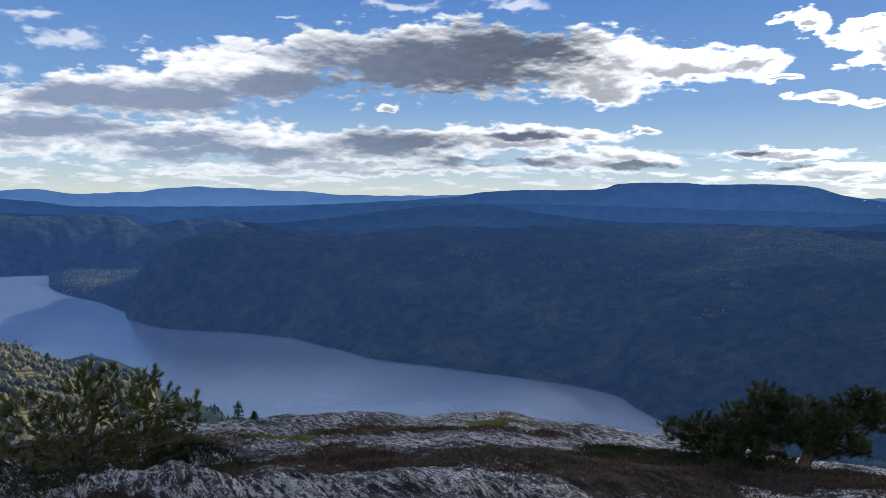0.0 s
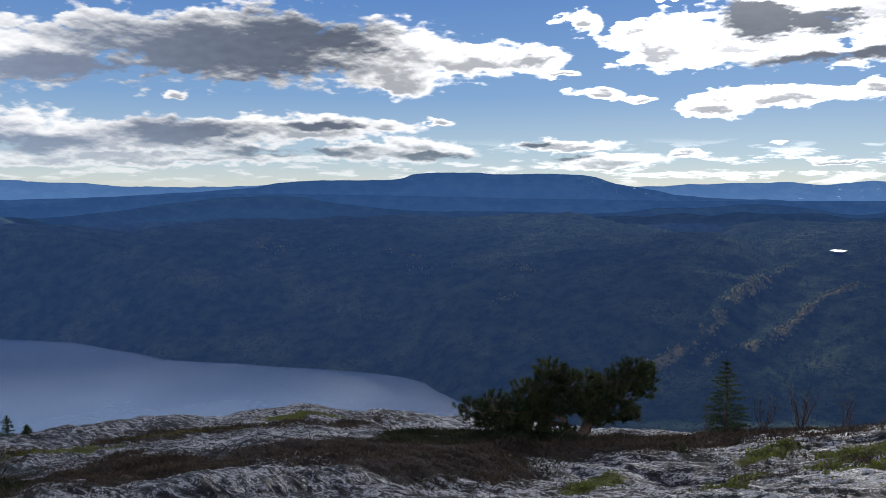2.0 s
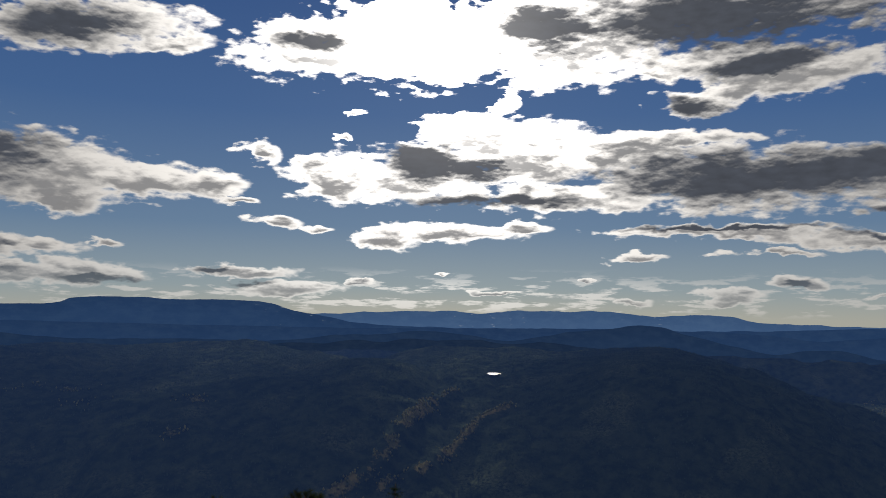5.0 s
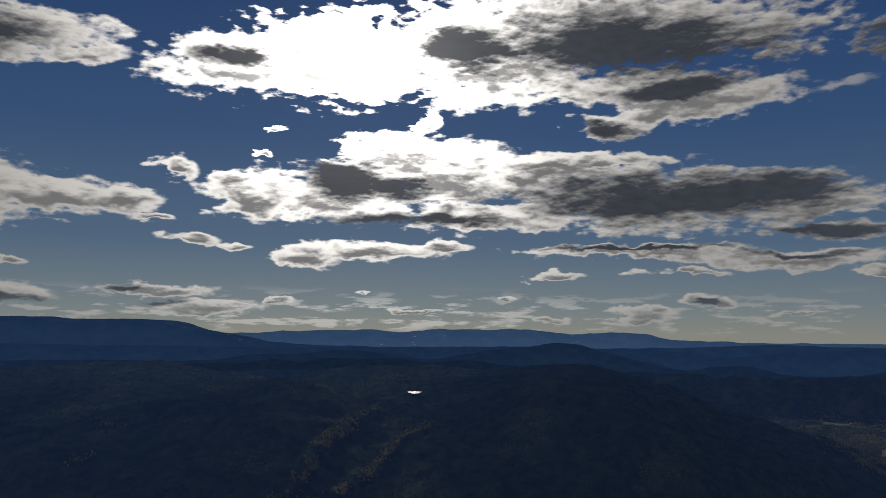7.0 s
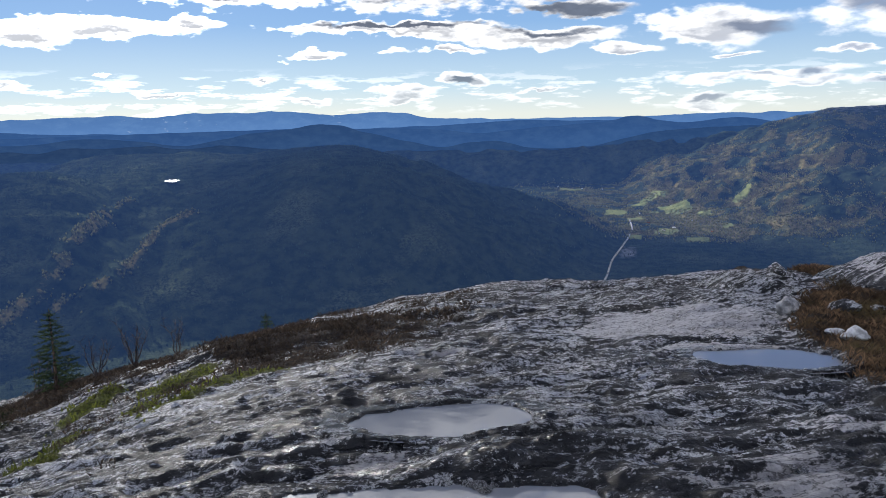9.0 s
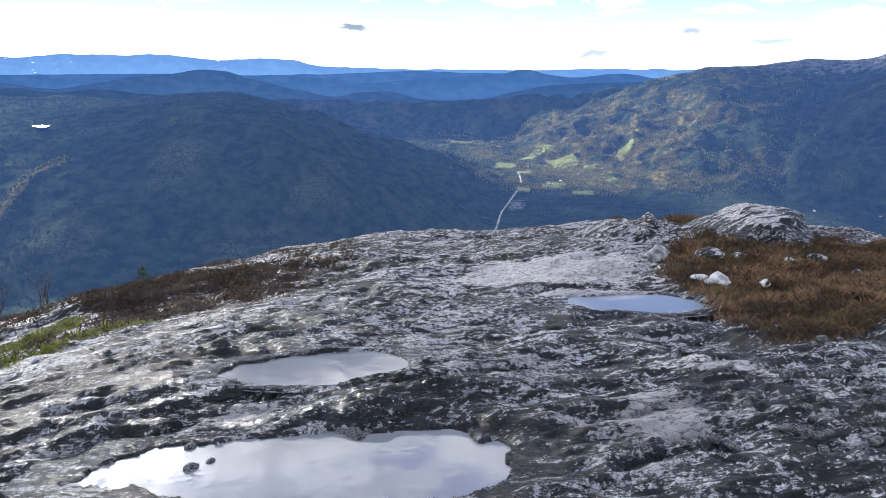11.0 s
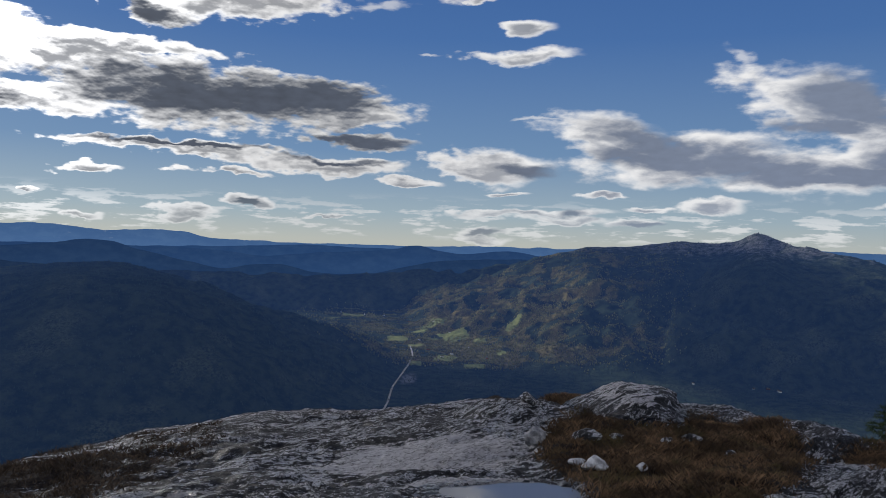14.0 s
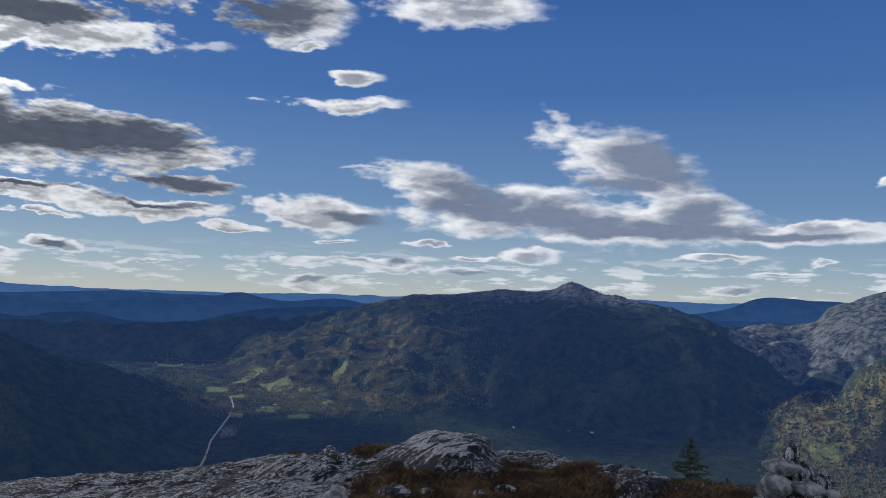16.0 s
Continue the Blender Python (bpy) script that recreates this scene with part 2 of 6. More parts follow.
rear_cover = wmath("MULTIPLY", wmath("MULTIPLY", wramp(rear.outputs["Fac"], 0.45, 0.58), away), wramp(high, 0, 5))

rise = wmath("SUBTRACT", billow.outputs["Fac"], 0.5)
curl = wmath("MULTIPLY", wmath("SUBTRACT", shred.outputs["Fac"], 0.5), torn)
body = wmath("ADD", wmath("SUBTRACT", 1.0, field["cloud"]), wmath("ADD", wmath("MULTIPLY", rise, 1.45), wmath("MULTIPLY", curl, 1.0)))
smooth_ = wramp(bearing, 66, 84)
cover = wmath("ADD", wmath("MULTIPLY", wramp(body, -0.04, 0.30), wmath("SUBTRACT", 1.0, smooth_)), wmath("MULTIPLY", wramp(body, -0.10, 0.42), smooth_))
veil = wmath("ADD", wmath("SUBTRACT", 1.0, field["wisp"]), wmath("MULTIPLY", curl, 1.8))
cover = wmath("MAXIMUM", cover, wmath("MULTIPLY", wramp(veil, 0.0, 0.8), 0.55))
cover = wmath("MAXIMUM", cover, wmath("MAXIMUM", wmath("MULTIPLY", low_cover, 0.8), rear_cover))
raised = wnode("ShaderNodeTexNoise", noise=(1.0, 6.0, 0.52))
lamp_side = wnode("ShaderNodeCombineXYZ")
wt.links.new(wmath("MULTIPLY", wramp(bearing, 50, 80), -0.14), lamp_side.inputs[0])
lamp_side.inputs[1].default_value = 0.20
wt.links.new(wvec("ADD", stretch, lamp_side.outputs[0]), raised.inputs["Vector"])
fine_raised = wnode("ShaderNodeTexNoise", noise=(3.4, 4.0, 0.47))
wt.links.new(wvec("ADD", stretch, (0.0, 0.07, 0.0)), fine_raised.inputs["Vector"])
crisp = wmath("MULTIPLY", wmath("SUBTRACT", shred.outputs["Fac"], fine_raised.outputs["Fac"]), torn)
puff = wmath("SUBTRACT", billow.outputs["Fac"], raised.outputs["Fac"])
# clouds near the sun shine through
sun_way = Vector((math.sin(radians(SUN_BEARING)) * math.cos(radians(SUN_HEIGHT)), math.cos(radians(SUN_BEARING)) * math.cos(radians(SUN_HEIGHT)), math.sin(radians(SUN_HEIGHT))))
near_sun = wvec("DOT_PRODUCT", coord.outputs["Generated"], tuple(sun_way))
near_sun = wt.nodes[-1].outputs[1]
# grey where the cloud is deep, paler on the upper sides of its billows
under = wmath("SUBTRACT", 1.0, wmath("MINIMUM", field["core"], 2.0))
under = wmath("ADD", under, wmath("ADD", wmath("MULTIPLY", rise, 1.2), wmath("MULTIPLY", curl, 0.5)))
under = wmath("SUBTRACT", under, wmath("ADD", wmath("MULTIPLY", puff, 1.8), wmath("MULTIPLY", crisp, 1.0)))
grey = wmath("MULTIPLY", wramp(under, -0.45, 0.55), 0.98)
inner = wmath("ADD", wmath("SUBTRACT", 1.0, field["belly"]), wmath("ADD", wmath("MULTIPLY", rise, 0.9), wmath("MULTIPLY", curl, 0.9)))
inner = wmath("MULTIPLY", wramp(wmath("SUBTRACT", inner, wmath("ADD", wmath("MULTIPLY", puff, 3.2), wmath("MULTIPLY", crisp, 1.5))), -0.12, 0.85), wramp(body, 0.12, 0.6))
grey = wmath("MAXIMUM", grey, wmath("MULTIPLY", inner, wmath("ADD", 0.70, wmath("MULTIPLY", wramp(near_sun, 0.90, 0.975), 0.15))))
waves = wmath("MULTIPLY", wramp(wmath("SUBTRACT", body, wmath("MULTIPLY", puff, 2.6)), 0.22, 0.95), wmath("MULTIPLY", smooth_, 0.80))
grey = wmath("MAXIMUM", grey, waves)

glow = wmath("POWER", wmath("MAXIMUM", near_sun, 0.0), 24.0)
glare = wmath("POWER", wmath("MAXIMUM", near_sun, 0.0), 120.0)
power = wmath("ADD", wmath("ADD", wmath("MULTIPLY", glow, 30.0), 8.8), wmath("MULTIPLY", glare, 160.0))
# clouds far from the sun brightened, to put more light on the rock
power = wmath("ADD", power, wmath("MULTIPLY", wramp(near_sun, 0.35, -0.4), 4.2))
lit = wnode("ShaderNodeVectorMath", op="SCALE")
power = wmath("ADD", power, wmath("MULTIPLY", wramp(bearing, 66, 85), 1.6))
lit.inputs[0].default_value = (1.0, 0.965, 0.92)
wt.links.new(power, lit.inputs["Scale"])
thick = wnode("ShaderNodeVectorMath", op="SCALE")
thick.inputs[0].default_value = (0.74, 0.87, 1.16)
side_lit = wramp(near_sun, 0.92, 0.5)
wt.links.new(wmath("ADD", wmath("ADD", wmath("MULTIPLY", wmath("SUBTRACT", shred.outputs["Fac"], 0.35), 0.8), 0.95), wmath("MULTIPLY", side_lit, 1.9)), thick.inputs["Scale"])
cloud_colour = wmix(grey, lit.outputs[0], thick.outputs[0])
blue = wnode("ShaderNodeVectorMath", op="MULTIPLY")
wt.links.new(sky.outputs[0], blue.inputs[0])
blue.inputs[1].default_value = (0.30, 0.36, 0.46)
# the clear air by height: pale and a little yellow at the horizon, deep blue above
air = wnode("ShaderNodeValToRGB")
wt.links.new(wramp(high, 0.0, 40.0, False), air.inputs[0])
tints = ((0.0, (6.0, 6.1, 5.4)), (0.05, (4.2, 5.2, 5.7)), (0.16, (2.0, 3.3, 5.2)), (0.36, (0.85, 1.95, 4.5)), (0.62, (0.42, 1.2, 3.6)), (1.0, (0.28, 0.85, 2.9)))
while len(air.color_ramp.elements) < len(tints):
    air.color_ramp.elements.new(0.5)
for stop, (at, tint) in zip(air.color_ramp.elements, tints):
    stop.position, stop.color = at, (*tint, 1.0)
clear = wmix(0.88, blue.outputs[0], air.outputs[0])
sky_colour = wmix(wmath("MULTIPLY", cover, wmath("ADD", wmath("MULTIPLY", wramp(high, 0.0, 5.0), 0.35), 0.65)), clear, cloud_colour)
back = wnode("ShaderNodeBackground")
wt.links.new(sky_colour, back.inputs[0])
back.inputs[1].default_value = 0.066
wo = wnode("ShaderNodeOutputWorld")
wt.links.new(back.outputs[0], wo.inputs[0])

sun = bpy.data.lights.new("sun", "SUN")
sun.energy, sun.angle, sun.color = 5.0, radians(1.2), (1.0, 0.92, 0.81)
sun_ob = new("sun", sun)
sun_ob.matrix_world = look(sun_way * 900, (0, 0, 0))


# unseen cloud meshes past the camera's clip distance, added to shade hills and summit
def shade_bank(x, y, wide, deep, seed, thin=0.0):
    """An added flat-based cloud, never drawn, that shades the land round x, y."""
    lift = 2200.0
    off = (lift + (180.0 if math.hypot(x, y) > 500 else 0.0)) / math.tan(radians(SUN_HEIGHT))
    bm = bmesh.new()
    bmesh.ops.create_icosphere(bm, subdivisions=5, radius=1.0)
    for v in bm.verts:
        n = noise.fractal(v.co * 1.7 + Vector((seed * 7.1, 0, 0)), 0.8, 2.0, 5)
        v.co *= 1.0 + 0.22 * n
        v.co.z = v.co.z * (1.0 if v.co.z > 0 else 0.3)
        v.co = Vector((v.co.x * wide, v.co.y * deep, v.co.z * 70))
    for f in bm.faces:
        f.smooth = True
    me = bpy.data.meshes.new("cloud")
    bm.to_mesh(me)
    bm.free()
    m = bpy.data.materials.new("shade_bank_vapour")
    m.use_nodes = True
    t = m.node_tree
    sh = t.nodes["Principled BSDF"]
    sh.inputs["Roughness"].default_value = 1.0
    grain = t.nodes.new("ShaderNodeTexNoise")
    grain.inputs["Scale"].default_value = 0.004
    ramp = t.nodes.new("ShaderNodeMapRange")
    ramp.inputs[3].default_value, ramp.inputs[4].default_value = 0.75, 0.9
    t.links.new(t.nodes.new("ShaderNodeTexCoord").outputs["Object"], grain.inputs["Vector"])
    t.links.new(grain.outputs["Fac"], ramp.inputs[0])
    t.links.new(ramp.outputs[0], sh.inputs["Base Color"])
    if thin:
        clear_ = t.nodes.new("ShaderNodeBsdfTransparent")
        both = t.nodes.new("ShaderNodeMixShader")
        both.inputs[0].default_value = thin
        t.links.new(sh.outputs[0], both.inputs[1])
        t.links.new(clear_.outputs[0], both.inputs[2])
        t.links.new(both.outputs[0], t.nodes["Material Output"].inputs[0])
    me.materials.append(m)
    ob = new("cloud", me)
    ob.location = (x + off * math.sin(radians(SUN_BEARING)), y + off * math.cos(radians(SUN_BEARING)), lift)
    return tagged(ob, "unseen flat cloud past the camera's clip distance, added to shade the land", "cloud", "clouds")


# set by which land should lie in shade; the visible clouds are separate
shade_bank(60, 40, 430, 380, 1, thin=0.36)
shade_bank(-150, 2720, 720, 470, 2)
shade_bank(2150, 1330, 760, 520, 3)
shade_bank(3450, -450, 750, 480, 4)
shade_bank(2500, 860, 400, 280, 5)
shade_bank(860, 1820, 260, 260, 6)
shade_bank(1930, 2480, 280, 200, 7)
shade_bank(520, 2280, 260, 200, 8)
shade_bank(2800, 40, 350, 320, 9)

# ---- materials ----
def material(name):
    m = bpy.data.materials.new(name)
    m.use_nodes = True
    t = m.node_tree
    t.nodes.clear()
    out = t.nodes.new("ShaderNodeOutputMaterial")
    sh = t.nodes.new("ShaderNodeBsdfPrincipled")
    t.links.new(sh.outputs[0], out.inputs[0])
    return m, t, sh


# blue that distant surfaces emit in place of haze
HAZE_TINT = (0.0076, 0.0200, 0.0640)


class Nodes:
    """Short ways to lay the nodes of one material."""

    def __init__(self, name, rough=0.8, spec=0.4):
        self.m, self.t, self.sh = material(name)
        self.sh.inputs["Roughness"].default_value = rough
        self.sh.inputs["Specular IOR Level"].default_value = spec
        self.pos = self.t.nodes.new("ShaderNodeTexCoord").outputs["Object"]

    def put(self, sock, v):
        if isinstance(v, (int, float, tuple)):
            sock.default_value = v
        else:
            self.t.links.new(v, sock)

    def noise(self, scale, detail=4.0, rough=0.55, squash=None, vec=None):
        n = self.t.nodes.new("ShaderNodeTexNoise")
        v = vec or self.pos
        if squash:
            k = self.t.nodes.new("ShaderNodeMapping")
            k.vector_type = "TEXTURE"
            k.inputs["Scale"].default_value = tuple(1.0 / q for q in squash[:3])
            if len(squash) > 3:
                k.inputs["Rotation"].default_value = (0, 0, radians(squash[3]))
            self.t.links.new(v, k.inputs[0])
            v = k.outputs[0]
        self.t.links.new(v, n.inputs["Vector"])
        n.inputs["Scale"].default_value, n.inputs["Detail"].default_value, n.inputs["Roughness"].default_value = scale, detail, rough
        return n.outputs["Fac"]

    def cells(self, scale):
        n = self.t.nodes.new("ShaderNodeTexVoronoi")
        self.t.links.new(self.pos, n.inputs["Vector"])
        n.inputs["Scale"].default_value = scale
        return n.outputs["Distance"]

    def step(self, v, lo, hi):
        n = self.t.nodes.new("ShaderNodeMapRange")
        n.interpolation_type = "SMOOTHSTEP"
        self.put(n.inputs[0], v)
        n.inputs[1].default_value, n.inputs[2].default_value = lo, hi
        return n.outputs[0]

    def math(self, op, a, b=0.0):
        n = self.t.nodes.new("ShaderNodeMath")
        n.operation = op
        self.put(n.inputs[0], a)
        self.put(n.inputs[1], b)
        return n.outputs[0]

    def mix(self, fac, a, b):
        n = self.t.nodes.new("ShaderNodeMix")
        n.data_type = "RGBA"
        for i, v in ((0, fac), (6, a), (7, b)):
            self.put(n.inputs[i], v if not isinstance(v, tuple) else (*v, 1.0)[:4])
        return n.outputs[2]

    def attr(self, name):
        n = self.t.nodes.new("ShaderNodeAttribute")
        n.attribute_name = name
        return n.outputs["Fac"]

    def island(self):
        return self.t.nodes.new("ShaderNodeNewGeometry").outputs["Random Per Island"]

    def object_random(self):
        return self.t.nodes.new("ShaderNodeObjectInfo").outputs["Random"]

    def bump(self, height, dist, strength=1.0, normal=None):
        n = self.t.nodes.new("ShaderNodeBump")
        n.inputs["Strength"].default_value, n.inputs["Distance"].default_value = strength, dist
        self.t.links.new(height, n.inputs["Height"])
        if normal:
            self.t.links.new(normal, n.inputs["Normal"])
        return n.outputs[0]

    def haze_glow(self, strength=1.0):
        """Paints haze as a blue emission of the surface, by the land's own distance."""
        self.put(self.sh.inputs["Emission Color"], self.mix(self.attr("air"), (0.0, 0.0, 0.0), HAZE_TINT))
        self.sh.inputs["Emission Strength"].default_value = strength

    def thin(self, colour, share):
        """Light that comes through leaves and needles from behind."""
        glow = self.t.nodes.new("ShaderNodeBsdfTranslucent")
        both = self.t.nodes.new("ShaderNodeMixShader")
        both.inputs[0].default_value = share
        self.put(glow.inputs["Color"], colour)
        self.t.links.new(self.sh.outputs[0], both.inputs[1])
        self.t.links.new(glow.outputs[0], both.inputs[2])
        self.t.links.new(both.outputs[0], self.t.nodes["Material Output"].inputs[0])

    def done(self, colour=None, rough=None, normal=None):
        if colour is not None:
            self.put(self.sh.inputs["Base Color"], colour if not isinstance(colour, tuple) else (*colour, 1.0)[:4])
        if rough is not None:
            self.put(self.sh.inputs["Roughness"], rough)
        if normal is not None:
            self.t.links.new(normal, self.sh.inputs["Normal"])
        return self.m


def rock_material(name, zones=True):
    n = Nodes(name, 0.6, 0.26)
    grain = n.noise(105, 4, 0.7)
    layers = n.noise(5.5, 8, 0.66, (1.0, 4.6, 1.0, -55))
    fine_layers = n.noise(17, 6, 0.7, (1.0, 3.4, 1.0, -52))
    broad = n.noise(0.9, 4, 0.5)
    lichen = n.noise(6.5, 9, 0.76)
    speck = n.noise(36, 6, 0.76)
    leaf_ = n.noise(30, 6, 0.70, (1.0, 3.6, 1.0, -55))
    seam = n.step(n.math("ABSOLUTE", n.math("SUBTRACT", leaf_, 0.5)), 0.0, 0.05)
    base = n.mix(n.step(layers, 0.42, 0.58), (0.028, 0.029, 0.035), (0.15, 0.153, 0.168))
    base = n.mix(n.step(fine_layers, 0.42, 0.54), n.mix(0.75, base, (0.014, 0.014, 0.017)), base)
    base = n.mix(seam, n.mix(0.8, base, (0.010, 0.010, 0.012)), base)
    base = n.mix(n.step(grain, 0.42, 0.56), n.mix(0.65, base, (0.02, 0.02, 0.022)), base)
    black = n.math("MULTIPLY", n.step(lichen, 0.45, 0.53), n.step(broad, 0.66, 0.40))
    base = n.mix(n.math("MULTIPLY", black, 0.7), base, (0.024, 0.025, 0.028))
    flecks = n.math("ADD", n.math("MULTIPLY", lichen, 0.26), n.math("ADD", n.math("MULTIPLY", speck, 0.44), n.math("ADD", n.math("MULTIPLY", leaf_, 0.30), n.math("ADD", n.math("MULTIPLY", n.math("SUBTRACT", layers, 0.5), 0.35), n.math("MULTIPLY", n.math("SUBTRACT", n.noise(1.5, 3, 0.5), 0.5), 0.20)))))
    base = n.mix(n.math("MULTIPLY", n.math("MULTIPLY", n.step(flecks, 0.508, 0.519), n.step(layers, 0.42, 0.49)), 0.96), base, n.mix(n.step(grain, 0.42, 0.56), (0.44, 0.45, 0.49), (0.85, 0.86, 0.90)))
    rough = n.math("ADD", n.math("MULTIPLY", n.step(n.math("ADD", n.math("MULTIPLY", broad, 0.6), n.math("MULTIPLY", lichen, 0.4)), 0.40, 0.60), 0.26), 0.44)
    if zones:
        pale = n.step(n.math("ADD", n.attr("pale"), n.math("ADD", n.math("MULTIPLY", n.math("SUBTRACT", layers, 0.5), 1.9), n.math("MULTIPLY", n.math("SUBTRACT", speck, 0.5), 0.9))), 0.42, 0.62)
        base = n.mix(pale, base, n.mix(n.step(speck, 0.38, 0.62), (0.58, 0.56, 0.58), (0.80, 0.78, 0.80)))
        wet = n.attr("wet")
        base = n.mix(n.math("MULTIPLY", wet, 0.3), base, (0.05, 0.05, 0.055))
        rough = n.math("SUBTRACT", rough, n.math("MULTIPLY", wet, 0.26))
        moss = n.step(n.math("ADD", n.attr("moss"), n.math("MULTIPLY", n.math("SUBTRACT", lichen, 0.5), 1.8)), 0.48, 0.66)
        base = n.mix(moss, base, n.mix(n.step(speck, 0.35, 0.65), (0.075, 0.085, 0.016), (0.17, 0.18, 0.035)))
        soil = n.step(n.math("ADD", n.attr("veg"), n.math("MULTIPLY", n.math("SUBTRACT", lichen, 0.5), 1.5)), 0.42, 0.6)
        base = n.mix(soil, base, n.mix(n.step(speck, 0.3, 0.7), (0.026, 0.020, 0.016), (0.075, 0.056, 0.042)))
        rough = n.math("MAXIMUM", rough, n.math("MULTIPLY", n.math("MAXIMUM", soil, moss), 0.95))
    crack = n.step(n.math("ABSOLUTE", n.math("SUBTRACT", n.noise(9, 6, 0.6, (1.0, 3.0, 1.0, -58)), 0.5)), 0.0, 0.035)
    base = n.mix(crack, n.mix(0.75, base, (0.015, 0.015, 0.017)), base)
    pit = n.noise(46, 5, 0.75, (1.0, 2.2, 1.0, -55))
    height = n.math("ADD", n.math("MULTIPLY", layers, 0.20), n.math("ADD", n.math("MULTIPLY", fine_layers, 0.42), n.math("ADD", n.math("MULTIPLY", speck, 0.40), n.math("ADD", n.math("MULTIPLY", grain, 0.20), n.math("ADD", n.math("MULTIPLY", crack, 0.30), n.math("ADD", n.math("MULTIPLY", seam, 0.26), n.math("MULTIPLY", pit, 0.34)))))))
    return n.done(base, rough, n.bump(height, 0.060, 1.0))


def forest_ground():
    n = Nodes("forest_floor", 0.95, 0.0)
    big = n.noise(0.006, 6, 0.6)
    mid = n.noise(0.03, 6, 0.65)
    fine = n.noise(0.16, 4, 0.7)
    col = n.mix(n.step(mid, 0.35, 0.65), (0.014, 0.021, 0.015), (0.030, 0.040, 0.024))
    col = n.mix(n.math("MULTIPLY", n.step(big, 0.5, 0.68), n.step(fine, 0.4, 0.6)), col, (0.054, 0.064, 0.036))
    bare = n.step(n.math("ADD", n.attr("bare"), n.math("MULTIPLY", n.math("SUBTRACT", mid, 0.5), 1.5)), 0.5, 0.95)
    col = n.mix(bare, col, n.mix(n.step(fine, 0.35, 0.65), (0.060, 0.064, 0.060), (0.150, 0.148, 0.142)))
    gold = n.step(n.math("ADD", n.attr("gold"), n.math("MULTIPLY", n.math("SUBTRACT", fine, 0.5), 1.6)), 0.45, 0.75)
    col = n.mix(gold, col, n.mix(n.step(mid, 0.4, 0.6), (0.062, 0.064, 0.030), (0.120, 0.100, 0.040)))
    meadow = n.step(n.attr("meadow"), 0.45, 0.6)
    col = n.mix(meadow, col, n.mix(n.step(mid, 0.35, 0.65), (0.090, 0.108, 0.040), (0.150, 0.162, 0.060)))
    h = n.math("ADD", n.math("MULTIPLY", mid, 14.0), n.math("MULTIPLY", fine, 5.0))
    # haze put in as the land's own blue glow
    n.haze_glow()
    return n.done(col, 0.95, n.bump(h, 1.0, 0.8))


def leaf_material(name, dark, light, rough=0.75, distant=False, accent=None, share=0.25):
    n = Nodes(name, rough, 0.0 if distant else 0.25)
    # distant crowns emit the haze colour too
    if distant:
        n.haze_glow(1.0 / (1.0 - share))
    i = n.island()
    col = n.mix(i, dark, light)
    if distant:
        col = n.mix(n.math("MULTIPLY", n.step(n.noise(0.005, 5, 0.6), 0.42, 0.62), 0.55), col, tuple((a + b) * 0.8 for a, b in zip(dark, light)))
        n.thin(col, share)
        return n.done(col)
    if accent:
        col = n.mix(n.math("MULTIPLY", n.step(n.noise(3.1, 3), 0.5, 0.62), i), col, accent)
    col = n.mix(n.math("MULTIPLY", n.step(n.noise(2.4, 4), 0.42, 0.6), 0.7), col, tuple(c * 0.6 for c in dark))
    n.thin(col, share)
    return n.done(col)


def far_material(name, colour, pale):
    """Far mountains whose own emission paints the blue haze, paler towards their feet."""
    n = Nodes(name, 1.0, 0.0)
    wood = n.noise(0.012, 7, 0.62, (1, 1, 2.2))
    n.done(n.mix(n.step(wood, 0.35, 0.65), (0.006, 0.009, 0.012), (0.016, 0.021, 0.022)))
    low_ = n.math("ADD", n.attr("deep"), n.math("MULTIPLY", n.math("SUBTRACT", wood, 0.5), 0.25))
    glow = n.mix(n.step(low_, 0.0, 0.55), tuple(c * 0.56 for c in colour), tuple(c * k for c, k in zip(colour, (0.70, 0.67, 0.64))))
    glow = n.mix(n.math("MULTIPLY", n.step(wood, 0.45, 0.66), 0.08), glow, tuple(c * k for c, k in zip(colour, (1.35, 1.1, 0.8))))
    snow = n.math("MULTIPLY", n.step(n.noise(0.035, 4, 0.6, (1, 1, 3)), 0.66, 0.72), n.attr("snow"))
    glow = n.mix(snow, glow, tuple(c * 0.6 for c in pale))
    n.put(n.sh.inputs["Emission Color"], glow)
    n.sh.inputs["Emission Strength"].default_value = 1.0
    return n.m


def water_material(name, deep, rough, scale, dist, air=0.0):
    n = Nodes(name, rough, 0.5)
    # haze over the water put in as emission
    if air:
        n.haze_glow(air)
    # index above water's own, for brighter sky reflections
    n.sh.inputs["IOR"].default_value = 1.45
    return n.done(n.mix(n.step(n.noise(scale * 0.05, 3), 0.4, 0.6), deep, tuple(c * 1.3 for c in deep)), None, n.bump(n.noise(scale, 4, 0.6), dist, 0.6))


ROCK = rock_material("lichened_gneiss")
STONE = rock_material("loose_stone", False)
LAND = forest_ground()
NEEDLE = leaf_material("pine_needles", (0.030, 0.046, 0.018), (0.092, 0.115, 0.040), share=0.45)
# lighter copy of the needles, with sunlight put into the colour
NEEDLE_SUNNY = leaf_material("sunlit_pine_needles", (0.042, 0.058, 0.020), (0.160, 0.175, 0.050), share=0.5)
SPRUCE = leaf_material("spruce_needles", (0.024, 0.040, 0.016), (0.075, 0.105, 0.034), share=0.4)
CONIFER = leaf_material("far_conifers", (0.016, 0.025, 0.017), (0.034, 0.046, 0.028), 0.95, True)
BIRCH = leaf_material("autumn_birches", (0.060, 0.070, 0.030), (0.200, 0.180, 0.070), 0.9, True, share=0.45)
